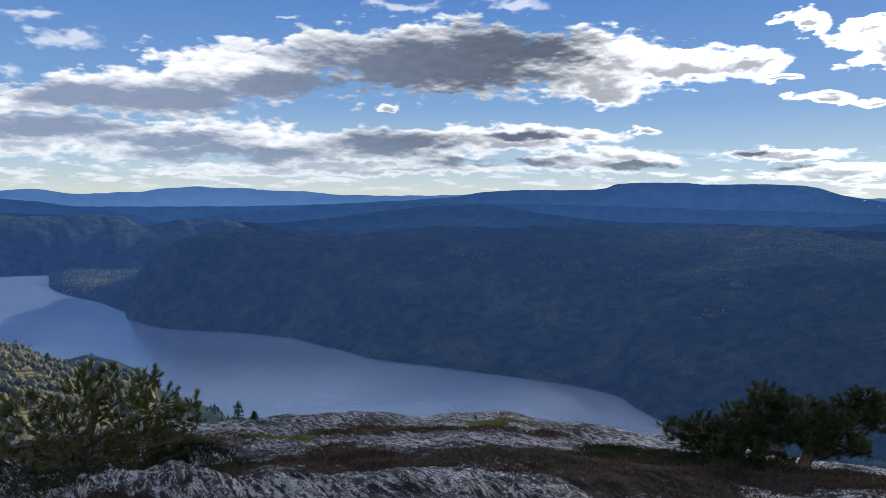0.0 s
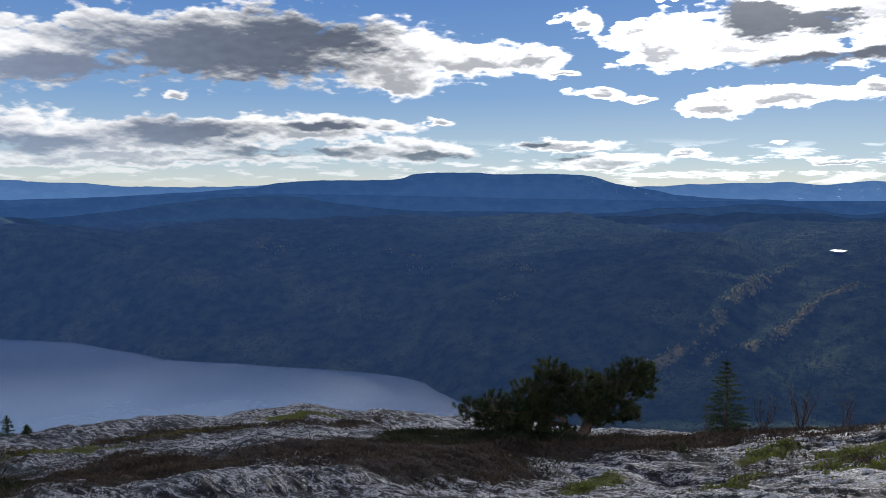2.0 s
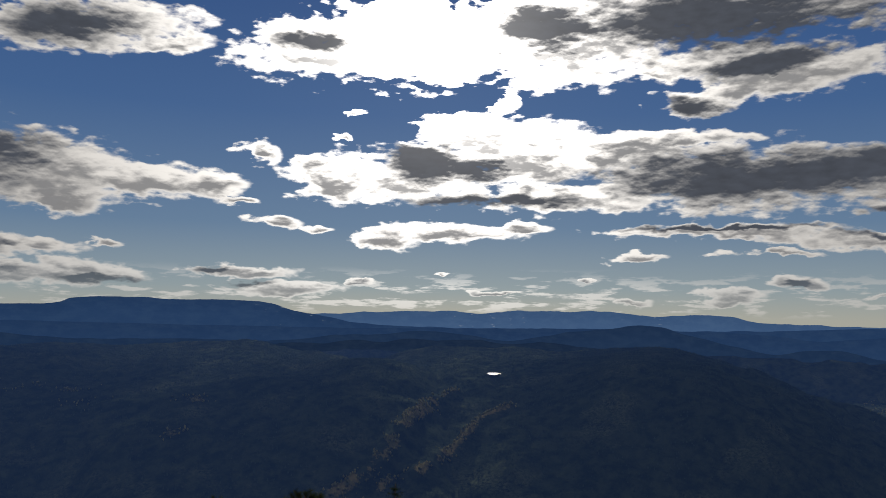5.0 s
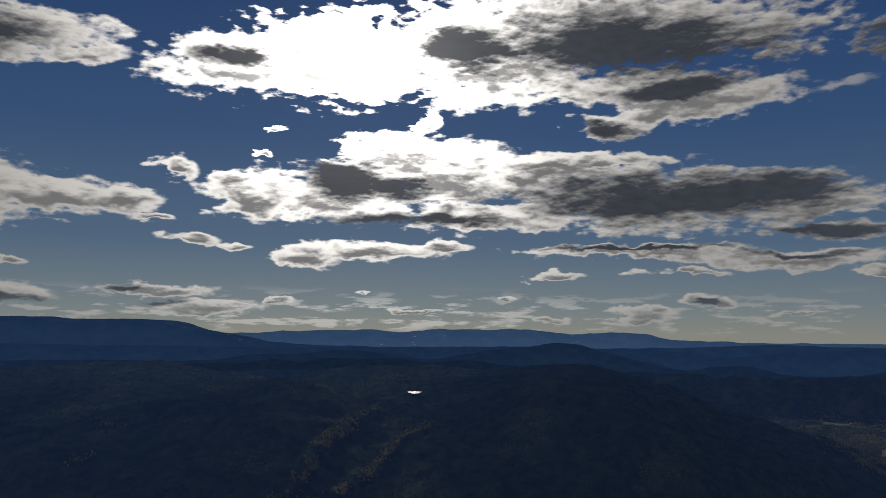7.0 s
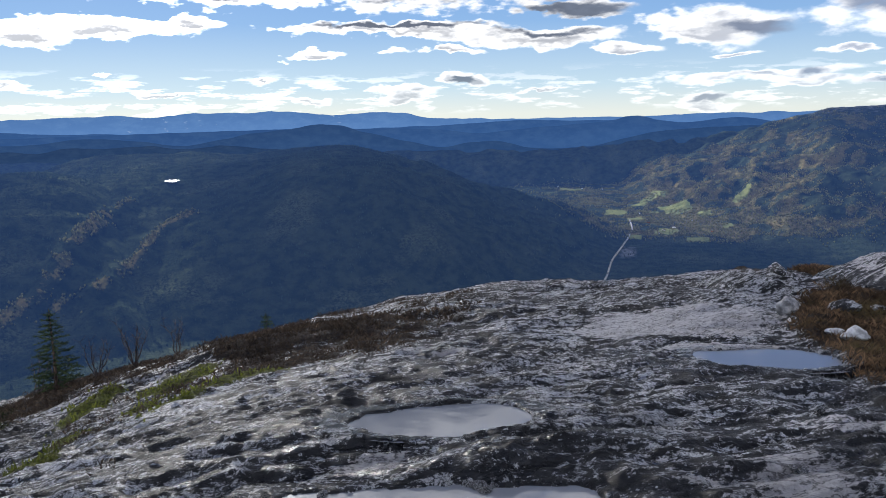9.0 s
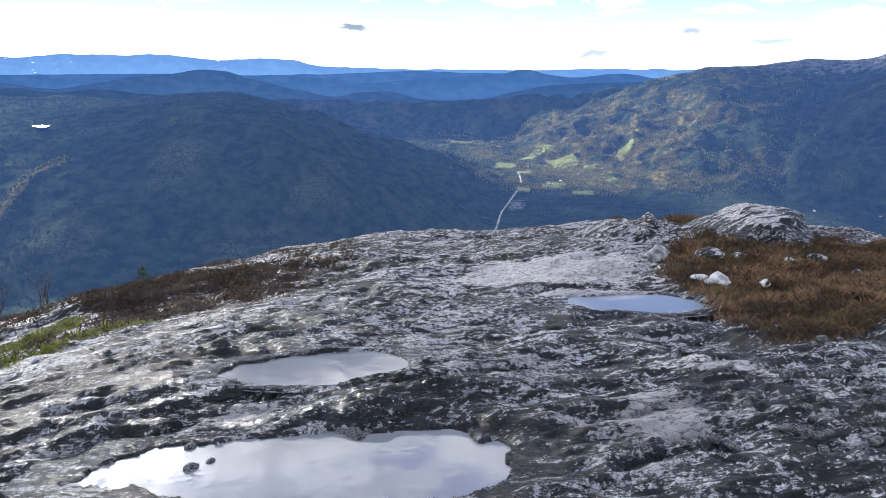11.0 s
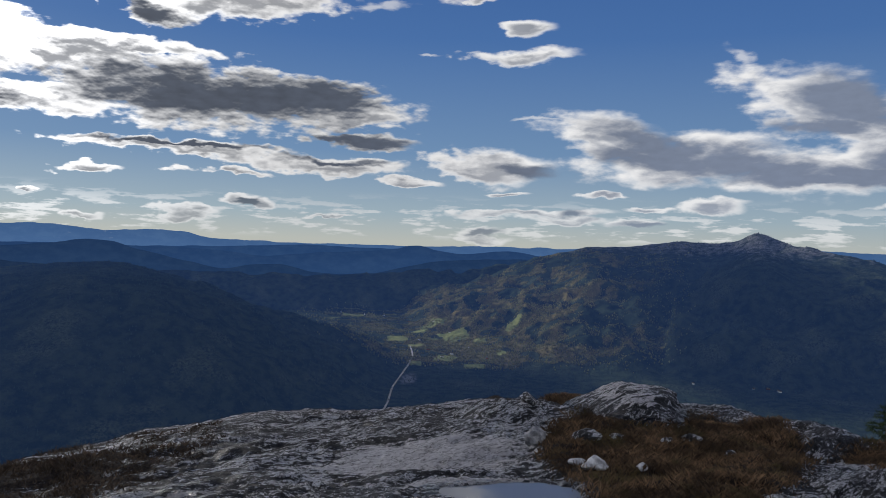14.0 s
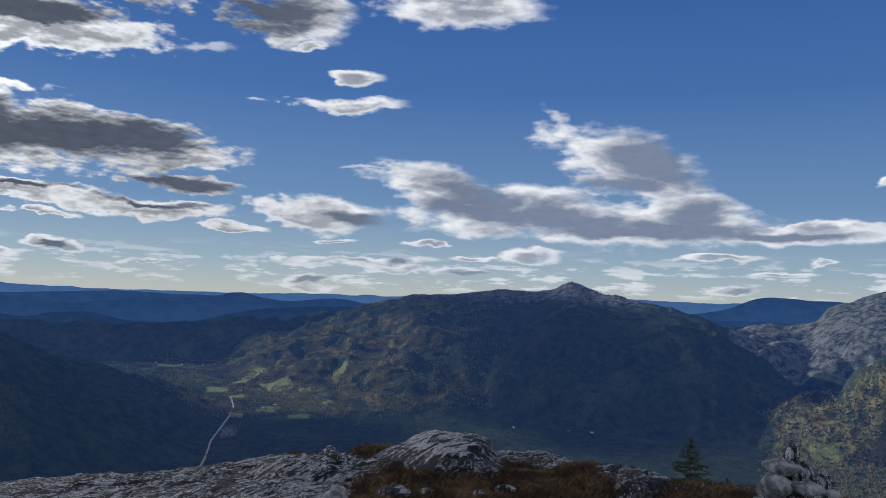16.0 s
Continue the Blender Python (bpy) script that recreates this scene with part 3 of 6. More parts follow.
HEATHER = leaf_material("heather", (0.036, 0.027, 0.020), (0.120, 0.086, 0.060), 0.9, share=0.35)
GRASS = leaf_material("withered_grass", (0.040, 0.028, 0.019), (0.270, 0.170, 0.095), 0.85, accent=(0.090, 0.078, 0.032), share=0.35)
JUNIPER = leaf_material("juniper_scrub", (0.014, 0.019, 0.010), (0.050, 0.058, 0.024), 0.9, share=0.35)
MOSS = leaf_material("moss_cushion", (0.10, 0.12, 0.018), (0.24, 0.26, 0.045), 0.95)
# emits haze and reflects more than water would, to look brighter
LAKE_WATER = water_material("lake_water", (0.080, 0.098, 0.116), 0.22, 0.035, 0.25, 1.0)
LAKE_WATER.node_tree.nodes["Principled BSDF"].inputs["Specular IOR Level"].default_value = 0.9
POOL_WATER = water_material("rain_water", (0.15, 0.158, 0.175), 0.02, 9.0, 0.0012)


def bark(name, a, b):
    n = Nodes(name, 0.9, 0.2)
    f = n.noise(30, 5, 0.6, (1, 1, 0.25))
    return n.done(n.mix(n.step(f, 0.3, 0.7), a, b), None, n.bump(f, 0.01))


BARK = bark("pine_bark", (0.05, 0.035, 0.028), (0.17, 0.12, 0.09))
TWIG = bark("grey_twigs", (0.05, 0.042, 0.04), (0.12, 0.10, 0.095))


def plain(name, a, b, rough=0.7, scale=3.0, relief=0.0):
    n = Nodes(name, rough, 0.3)
    g = n.noise(scale, 7, 0.65)
    return n.done(n.mix(n.step(g, 0.38, 0.62), a, b), None, n.bump(g, relief) if relief else None)


PALE_STONE = plain("pale_granite", (0.10, 0.10, 0.105), (0.36, 0.355, 0.36), 0.7, 12, 0.05)
QUARTZ = plain("milky_quartz", (0.24, 0.24, 0.25), (0.62, 0.62, 0.63), 0.5, 16, 0.04)
ASPHALT = plain("road_asphalt", (0.22, 0.22, 0.225), (0.30, 0.30, 0.30), 0.95, 0.05)
WHITE_WALL = plain("white_boards", (0.66, 0.66, 0.64), (0.80, 0.80, 0.78), 0.7, 0.5)
RED_WALL = plain("red_boards", (0.20, 0.035, 0.025), (0.28, 0.05, 0.035), 0.8, 0.5)
ROOF = plain("roof_tiles", (0.06, 0.055, 0.055), (0.11, 0.10, 0.10), 0.6, 0.5)

# ---- helpers for meshes ----
def mesh_from(name, verts, faces, mat, smooth=False):
    """A mesh from arrays made by a rule; faces all of one size."""
    verts, faces = np.asarray(verts, np.float32), np.asarray(faces, np.int32)
    me = bpy.data.meshes.new(name)
    k = faces.shape[1]
    me.vertices.add(len(verts))
    me.vertices.foreach_set("co", verts.ravel())
    me.loops.add(faces.size)
    me.loops.foreach_set("vertex_index", faces.ravel())
    me.polygons.add(len(faces))
    me.polygons.foreach_set("loop_start", np.arange(0, faces.size, k, dtype=np.int32))
    me.polygons.foreach_set("use_smooth", np.full(len(faces), smooth))
    me.update(calc_edges=True)
    me.validate()
    me.materials.append(mat)
    return me


def grid_faces(rows, cols):
    i = np.arange(rows - 1)[:, None] * cols + np.arange(cols - 1)[None]
    return np.stack([i, i + 1, i + cols + 1, i + cols], -1).reshape(-1, 4)


def set_attr(me, name, values):
    me.attributes.new(name, "FLOAT", "POINT").data.foreach_set("value", np.asarray(values, np.float32).ravel())


def part(name, bm, mat, parent=None, label="", smooth=True):
    me = bpy.data.meshes.new(name)
    for f in bm.faces:
        f.smooth = smooth
    bm.to_mesh(me)
    bm.free()
    me.materials.append(mat)
    ob = new(name, me)
    if parent:
        ob.parent = parent
    return tagged(ob, label)

# ---- land forms: bearing in degrees to the right of the first view, distance in metres, heights against the summit ----
LAKE = -400.0
EYE = 1.65


def fbm(x, y, octaves=5, seed=0, gain=0.5):
    """Smooth value noise in about -1 to 1, summed over octaves."""
    total, amp, norm = np.zeros(np.broadcast(x, y).shape), 1.0, 0.0
    for o in range(octaves):
        u, v = x * 2 ** o + 17.3 * o + seed * 31.7, y * 2 ** o - 9.1 * o + seed * 12.9
        iu, iv = np.floor(u), np.floor(v)
        fu, fv = u - iu, v - iv
        fu, fv = fu * fu * fu * (fu * (fu * 6 - 15) + 10), fv * fv * fv * (fv * (fv * 6 - 15) + 10)

        def rnd(a, b):
            h = (a.astype(np.int64) * 374761393 + b.astype(np.int64) * 668265263 + (seed + o * 13) * 974634777) & 0x7FFFFFFF
            h = ((h ^ (h >> 13)) * 1274126177) & 0x7FFFFFFF
            return ((h ^ (h >> 16)) & 0xFFFFFF) / 0x7FFFFF - 1.0
        a, b, c, d = rnd(iu, iv), rnd(iu + 1, iv), rnd(iu, iv + 1), rnd(iu + 1, iv + 1)
        total = total + amp * ((a * (1 - fu) + b * fu) * (1 - fv) + (c * (1 - fu) + d * fu) * fv)
        norm += amp
        amp *= gain
    return total / norm


def curve(b, *pairs):
    """A smooth line through (bearing, value) pairs."""
    xs, ys = np.array(pairs, float).T
    m = np.gradient(ys, xs)
    i = np.clip(np.searchsorted(xs, b) - 1, 0, len(xs) - 2)
    h = xs[i + 1] - xs[i]
    t = np.clip((b - xs[i]) / h, 0, 1)
    return ((1 + 2 * t) * (1 - t) ** 2 * ys[i] + t * (1 - t) ** 2 * h * m[i] * 0.6
            + t * t * (3 - 2 * t) * ys[i + 1] + t * t * (t - 1) * h * m[i + 1] * 0.6)


def height_at(el, r):
    return EYE + r * np.tan(np.radians(el))


def ridge(b, r, el, crest, foot, floor=-401.0, power=0.9, back=0.14, brow=None):
    """A hillside: flat floor to foot, rising to its crest, whose angle above the eye's level is el, and falling slowly behind.
    With a brow the steep face ends at that angle half way, and a gentle upland leads on to the crest."""
    top = height_at(el, crest)
    s = np.clip((r - foot) / np.maximum(crest - foot, 1.0), 0, 1)
    if brow is not None:
        edge = 0.50
        zb = np.minimum(height_at(brow, foot + edge * (crest - foot)), top - 4)
        q = np.clip(s / edge, 0, 1)
        face = floor + (zb - floor) * (1.18 * q - 0.18 * q ** 3 + 0.10 * q * (1 - q) * (2 * q - 1))
        up = np.clip((s - edge) / (1 - edge), 0, 1)
        front = np.where(s < edge, face, zb + (top - zb) * (up * (1.25 - 0.25 * up)))
        return np.where(r < crest, np.where(r < foot, -420.0, front), top - (r - crest) * back)
    s = s ** power
    s = s * (1 - 0.35 * s * s) / 0.65 * 0.55 + 0.45 * np.minimum(1, s * (1.5 - 0.5 * s)) if power < 1.2 else s
    s = np.minimum(s, 1.0)
    front = floor + (top - floor) * s
    return np.where(r < crest, np.where(r < foot, -420.0, front), top - (r - crest) * back)


def terrain(b, r):
    """Height of the land beyond the summit."""
    # the own mountain's flank down to lake level
    z = np.maximum(-9 - (r - 24) * curve(b, (-180, 0.34), (-40, 0.34), (0, 0.40), (60, 0.42), (120, 0.36), (180, 0.34)), -416)
    floor = curve(b, (-180, -412), (-60, -412), (14, -412), (19, -397), (60, -397), (74, -396), (125, -398), (180, -412))
    floor = floor + np.where((b > 60) & (b < 82), np.clip((r - 2400) / 2000, 0, 1) * 38, 0)
    z = np.maximum(z, floor)
    # hills across the bay and the low tongue of land
    z = np.maximum(z, ridge(b, r, curve(b, (-60, -1.5), (-29, -1.6), (-25, -1.6), (-22.7, -1.95), (-20.5, -2.5), (-18.4, -2.15), (-16.5, -2.1), (-12, -2.6)), 4560, 4180, power=1.0))
    tongue = np.clip((b + 26.8) / 1.5, 0, 1) * np.clip((-17 - b) / 3, 0, 1)
    z = np.maximum(z, np.where(tongue > 0, -412 + tongue ** 0.5 * 34 * np.clip((r - curve(b, (-27, 3480), (-24, 3080), (-22, 2760), (-17, 2500))) / 260, 0, 1) ** 0.7, -420))
    # the long hill across the lake
    el = curve(b, (-24, -9.5), (-22.3, -8.2), (-21, -5.4), (-19.8, -3.9), (-19.1, -3.45), (-17.4, -2.95), (-14.6, -2.7), (-11.5, -2.75), (-7.5, -3.05), (-3.4, -2.7),
               (0.7, -2.33), (4.8, -2.07), (12.8, -2.03), (20, -1.97), (24, -1.95), (26, -2.3), (28, -2.7), (31.7, -3.35), (36, -4.2), (40, -6))
    foot = curve(b, (-24, 2900), (-22, 2640), (-19.2, 2423), (-15.4, 2337), (-11.5, 2219), (-7.5, 2025), (-5, 1903), (-1.3, 1831), (3.3, 1754), (9, 1678), (13, 1595), (14.4, 1506), (16, 1440), (28, 1374), (40, 1400))
    z = np.maximum(z, np.where((b > -24) & (b < 40), ridge(b, r, el, curve(b, (-24, 2950), (-19, 2950), (0, 3050), (25, 2900), (40, 2600)), foot, floor=-402,
                                                                  brow=curve(b, (-24, -10), (-21, -6), (-19, -4.0), (-14, -3.15), (-8, -3.6), (-3, -3.9), (2, -4.3), (8, -4.6), (14, -4.85), (21, -4.8), (27, -4.5), (32, -4.8), (40, -7))), -420))
    # the nose between the gullies, and the second hill that ends at the road
    el = curve(b, (24, -5.5), (27, -3.9), (30, -3.15), (33.3, -2.98), (35, -3.2), (37, -4.2), (39, -6.5))
    z = np.maximum(z, np.where((b > 24) & (b < 39), ridge(b, r, el, 2350, 1390, floor=-400), -420))
    el = curve(b, (31, -5), (33.4, -3.0), (35.8, -2.3), (38.2, -2.05), (42, -2.25), (46.3, -2.25), (49, -1.97), (53.7, -2.1), (55.9, -2.55), (59.4, -3.35), (62.3, -4.4),
               (65, -5.5), (67.4, -6.2), (69.8, -7.0), (72.2, -7.9), (73.3, -8.5), (74.2, -9.6))
    foot = curve(b, (31, 1450), (45, 1420), (55, 1480), (65, 1640), (71.5, 1960), (72.6, 2250), (73.4, 2660), (74.2, 2700))
    z = np.maximum(z, np.where((b > 31) & (b < 74.2), ridge(b, r, el, curve(b, (31, 3000), (45, 2950), (60, 2800), (70, 2750), (74.2, 2740)), foot, floor=-399,
                                                                  brow=curve(b, (31, -6.5), (35, -5.4), (39, -4.8), (44, -4.7), (47, -4.0), (50, -3.2), (54, -3.1), (60, -4.3), (65, -6.3), (70, -7.8), (74.2, -10))), -420))
    # hills at the valley's head
    el = curve(b, (58, -6), (60, -4.6), (61.7, -4.05), (63.3, -3.6), (64.5, -3.0), (65.4, -3.15), (67, -3.3), (69, -2.65), (70.6, -2.38), (73, -2.22), (76.3, -2.1), (78.2, -1.7), (81.4, -1.2), (84, -1.1))
    z = np.maximum(z, np.where((b > 58) & (b < 84), ridge(b, r, el, 4620, 4330, floor=-362, back=0.6), -420))
    # the mountain with the pointed top, its shoulder and the valley side with the farms
    el = curve(b, (71.5, -5.4), (73.2, -4.15), (74, -3.55), (76, -3.0), (78.8, -2.3), (82.4, -0.95), (84.9, -0.25), (86.1, 0.1), (88.9, 0.2), (90.1, 0.36), (92.4, 0.72), (94.3, 0.57),
               (95.9, 0.83), (97.3, 1.3), (98.8, 0.85), (100.6, 0.45), (102.2, 0.0), (104.4, -0.48), (106, -0.9), (108.4, -1.75), (110.3, -2.6), (112, -3.6), (113.4, -4.25), (115, -4.95), (117, -7))
    foot = curve(b, (71.5, 4000), (73.5, 3500), (76, 2850), (80, 2480), (90, 2300), (100, 2380), (110, 2500), (117, 2900))
    crest = curve(b, (71.5, 4350), (78, 4300), (97, 4250), (104, 3900), (110, 3600), (117, 3250))
    z = np.maximum(z, np.where((b > 71.5) & (b < 117), ridge(b, r, el, crest, foot, floor=-397, power=1.45), -420))
    el = curve(b, (90, -6), (92.9, -3.2), (95.5, -0.9), (97.7, 0.0), (100.3, -0.62), (104, -0.9), (108, -1.95), (112, -4))
    z = np.maximum(z, np.where((b > 90) & (b < 112), ridge(b, r, el, 3450, 2450, floor=-397, power=1.0, back=0.05), -420))
    # bare cliffs and the sunny spur farther right
    el = curve(b, (107, -3), (110, -1.5), (112, -1.2), (113.4, -0.92), (114.3, 0.0), (115.3, 0.42), (117.5, 1.1), (122, 1.9), (130, 2.2), (150, 2), (180, 1.5))
    z = np.maximum(z, np.where(b > 107, ridge(b, r, el, 4500, 3300, floor=-397, power=1.0), -420))
    el = curve(b, (109.5, -9.5), (110.6, -7.2), (112, -6.35), (113.7, -5.65), (114.7, -5.2), (116.3, -4.0), (117.5, -3.2), (124, -1), (150, 0), (180, 0))
    z = np.maximum(z, np.where(b > 109.5, ridge(b, r, el, 2750, 2290, floor=-397, power=1.0), -420))
    # spurs below the summit to the left, above the lake
    el = curve(b, (-180, 1), (-60, -3), (-40, -6.5), (-29.5, -8.8), (-28.2, -9.3), (-27.2, -10.1), (-26.2, -11.0), (-25, -12.5), (-24, -16))
    z = np.maximum(z, np.where(b < -24, ridge(b, r, el, 1150, 250, floor=-300, back=0.5), -420))
    el = curve(b, (-30, -10.5), (-26.3, -10.9), (-24.6, -10.85), (-22.8, -11.2), (-21.4, -11.8), (-20.5, -12.5), (-20.2, -13.4))
    z = np.maximum(z, np.where((b < -20.2) & (b > -32), ridge(b, r, el, 1660, 1000, floor=-380, back=0.6), -420))
    el = curve(b, (-30, -11.5), (-22, -13.1), (-20.5, -13.45), (-19.2, -14.1), (-17.4, -15.05), (-16, -15.6), (-14, -17))
    z = np.maximum(z, np.where((b < -14) & (b > -34), ridge(b, r, el, 760, 120, floor=-120, back=0.45), -420))
    # hills behind the first view close the round
    el = 0.8 + 0.5 * np.sin(np.radians(b * 5))
    z = np.maximum(z, np.where((b < -60) | (b > 140), ridge(b, r, el, 4300, 2500, floor=-380), -420))
    return z


GULLIES = [((38.3, 2148), (37.2, 2072), (36.1, 1924), (34.2, 1732), (33.2, 1648), (31.8, 1590), (29.0, 1500)),
           ((42.4, 2028), (40.2, 1948), (39.0, 1808), (37.7, 1732), (35.8, 1604), (33.5, 1570))]


def gully(b, r, line, width, depth):
    """A cut or a rib along a bent line, deepest along its middle."""
    x, y = r * np.sin(np.radians(b)), r * np.cos(np.radians(b))
    d = np.full(x.shape, 1e9)
    for (b0, r0), (b1, r1) in zip(line, line[1:]):
        ax, ay, bx, by = (f(np.radians(v)) * q for v, q in ((b0, r0), (b1, r1)) for f in (np.sin, np.cos))
        dx, dy = bx - ax, by - ay
        s = np.clip(((x - ax) * dx + (y - ay) * dy) / (dx * dx + dy * dy), 0, 1)
        d = np.minimum(d, np.hypot(x - ax - s * dx, y - ay - s * dy))
    return depth * np.exp(-(d / width) ** 2)


def land(b, r):
    """The land with its gullies and broken relief, flat at the water and on the valley floor."""
    z = terrain(b, r)
    x, y = r * np.sin(np.radians(b)), r * np.cos(np.radians(b))
    z = z - gully(b, r, GULLIES[0], 110, 22) - gully(b, r, GULLIES[1], 90, 16) + gully(b, r, GULLIES[0], 26, 22) + gully(b, r, GULLIES[1], 22, 16)
    z = np.where((b > 17) & (b < 140), np.maximum(z, -396.0), z)
    grow = np.clip((z + 396) / 60, 0, 1) * np.clip((r - 200) / 500, 0, 1) * np.clip((4900 - r) / 300, 0, 1)
    near_top = 1 - 0.75 * np.clip((z + 150) / 100, 0, 1)
    n = fbm(x / 420, y / 420, 6, 3)
    ravine = (np.abs(fbm(b / 2.6 + 0.4 * n, r / 1700, 4, 9)) - 0.3) * curve(b, (-40, 13), (60, 13), (75, 22), (180, 22))
    n2 = np.abs(fbm(x / 210, y / 210, 4, 8)) * -2 + 0.5
    return z + grow * near_top * (n * curve(b, (-40, 42), (60, 42), (75, 62), (180, 62)) + n2 * curve(b, (-40, 16), (60, 18), (75, 40), (180, 40)) + ravine) + grow * fbm(x / 60, y / 60, 3, 5) * 4


CX, CY = 0.6, 0.1   # middle of the summit rock
OUTCROPS = [(-3.7, 6.75, 0.95, 0.40, 0.22), (-2.6, 6.2, 0.75, 0.28, 0.17), (-1.5, 5.95, 0.7, 0.22, 0.12), (-2.45, 7.7, 0.30, 0.30, 0.22), (0.0, 6.25, 0.9, 0.28, 0.10),
            (8.3, -1.5, 0.45, 0.5, 0.22), (6.5, -1.75, 0.45, 0.55, 0.16), (5.5, -1.15, 0.35, 0.5, 0.12), (7.55, 1.0, 0.35, 0.5, 0.14), (9.0, -0.75, 0.4, 0.5, 0.12)]


def summit(b, r):
    """Height of the summit rock without its fine relief, by bearing and distance from its middle."""
    el = curve(b, (-60, -15.5), (-19, -15.4), (-9, -15.8), (-4.1, -15.8), (-2.5, -15.5), (2, -15.45), (5, -16.0), (9, -16.45), (16, -16.85), (22, -17.4), (31.5, -17.3), (38, -16.25),
               (42, -15.5), (44.4, -15.3), (48.3, -14.5), (51, -14.1), (53.5, -13.8), (56.7, -13.15), (61, -12.55), (65, -12.1), (70, -11.95), (75, -11.5), (80, -11.2), (84, -11.0),
               (93, -11.1), (96, -11.4), (108, -11.4), (116, -12), (140, -12), (200, -14))
    edge = curve(b, (-60, 12), (-19, 12.2), (5, 12.2), (16, 11.6), (30, 10.8), (45, 10.2), (60, 9.4), (75, 8.8), (90, 8.6), (100, 8.8), (116, 9), (200, 9))
    ze = height_at(el, edge)
    z2 = curve(b, (-60, -0.7), (0, -0.72), (18, -0.76), (26, -0.62), (30, -0.54), (36, -0.38), (45, -0.16), (55, 0.02), (65, 0.12), (75, 0.17), (80, 0.17), (85, 0.14), (90, 0.10), (97, 0.08), (105, 0.04), (116, 0.02), (200, 0.0))
    z1 = curve(b, (-60, -0.1), (10, -0.1), (30, 0.1), (50, 0.22), (62, 0.28), (90, 0.34), (116, 0.25), (200, 0.1))
    z0 = 0.18
    r1, r2 = 3.5, 6.3

    def blend(a, c, s):
        s = np.clip(s, 0, 1)
        return a + (c - a) * (s * s * (3 - 2 * s) * 0.5 + s * 0.5)
    z = np.where(r < r1, blend(z0, z1, r / r1), np.where(r < r2, blend(z1, z2, (r - r1) / (r2 - r1)), blend(z2, ze, (r - r2) / (edge - r2))))
    over = np.maximum(r - edge, 0)
    z = z - over * 0.42 - 0.028 * over * over
    # a step down behind the near slab where the crooked pine grows
    step = np.exp(-((b - 27) / 9) ** 2) * np.clip((r - 6.6) / 0.5, 0, 1) * np.clip((9.8 - r) / 1.5, 0, 1)
    return z - 0.04 * step


def pool_mask(x, y, px, py, a, c, turn):
    t = math.radians(turn)
    u, v = (x - px) * math.cos(t) + (y - py) * math.sin(t), -(x - px) * math.sin(t) + (y - py) * math.cos(t)
    d = np.sqrt((u / a) ** 2 + (v / c) ** 2)
    return d + 0.30 * fbm(x * 2.2, y * 2.2, 4, 21) + 0.08 * fbm(x * 9, y * 9, 3, 4)


def summit_xy(x, y, fine=True):
    """The summit's height at a place, with ledges, cracks and pools."""
    b, r = np.degrees(np.arctan2(x - CX, y - CY)), np.hypot(x - CX, y - CY)
    z = summit(b, r)
    keep = np.clip(r / 3, 0.3, 1)
    # foliated rock: layers run across the slope
    u, v = x * 0.57 - y * 0.82, x * 0.82 + y * 0.57
    z = z + keep * (0.13 * fbm(x / 2.4, y / 2.4, 3, 11) + 0.055 * fbm(u / 1.1, v / 0.42, 4, 12))
    z = z - 0.03
    if fine:
        lay = fbm(u / 0.7, v / 0.16, 4, 13)
        ledge = fbm(u / 0.34 + 0.4 * lay, v / 0.075, 3, 15)
        z = z + keep * (0.020 * (1 - 2 * np.abs(lay)) + 0.018 * (1 - 2.2 * np.abs(ledge)) + 0.013 * fbm(x / 0.09, y / 0.09, 3, 14))
        # broken edges of the layers, steep towards one side
        for size, tall, seed in ((0.46, 0.034, 17), (0.15, 0.024, 18)):
            q = v / size + 1.5 * fbm(u / (size * 4.5), v / (size * 2.2), 4, seed)
            q = q - np.floor(q)
            strong = np.clip(0.5 + 1.3 * fbm(u / (size * 3.2), v / (size * 1.6), 3, seed + 5), 0, 1.2)
            z = z + keep * tall * strong * (np.minimum(q / 0.16, (1 - q) / 0.84) - 0.5)
    # rugged outcrops standing out of the heather
    for ox, oy, oa, oc, oh in OUTCROPS:
        d = np.hypot((x - ox) / oa, (y - oy) / oc) + 0.28 * fbm(x * 2.1, y * 2.1, 4, 71)
        z = z + oh * np.clip(1.25 - d, 0, 1) ** 0.55 * (1 + 0.35 * fbm(x * 5, y * 5, 4, 72))
    for px, py, a, c, turn, level in POOLS:
        m = pool_mask(x, y, px, py, a, c, turn)
        shore = np.clip((m - 1.0) / 0.3, 0, 1) ** 0.7
        z = np.where(m < 1.3, (level + 0.006 + 0.02 * np.abs(fbm(x / 0.07, y / 0.07, 3, 16))) * (1 - shore) + np.maximum(z, level + 0.01) * shore, z)
        z = np.where(m < 1.0, level - 0.05 * np.clip((1.0 - m) / 0.25, 0, 1), z)
    return z

# ---- the land ----
# rain pools on the rock: place, half length, half width, turn, water level
POOLS = [(2.82, 1.52, 0.74, 0.29, -59, 0.188), (3.55, 1.88, 0.42, 0.20, -57, 0.248), (5.28, 0.76, 0.42, 0.20, -72, 0.203)]


def bearings():
    return np.concatenate([np.arange(-180, -36, 4.0), np.arange(-36, 124, 0.17), np.arange(124, 180.1, 4.0)])


B = bearings()
RAD = np.concatenate([np.geomspace(22, 1000, 60)[:-1], np.linspace(1000, 3300, 190)[:-1], np.linspace(3300, 4880, 70)])
bb, rr = np.meshgrid(B, RAD)
zz = land(bb, rr)
xx, yy = rr * np.sin(np.radians(bb)), rr * np.cos(np.radians(bb))
verts = np.stack([xx, yy, zz], -1).reshape(-1, 3)
land_mesh = mesh_from("ground", verts, grid_faces(len(RAD), len(B))[:, ::-1], LAND, True)


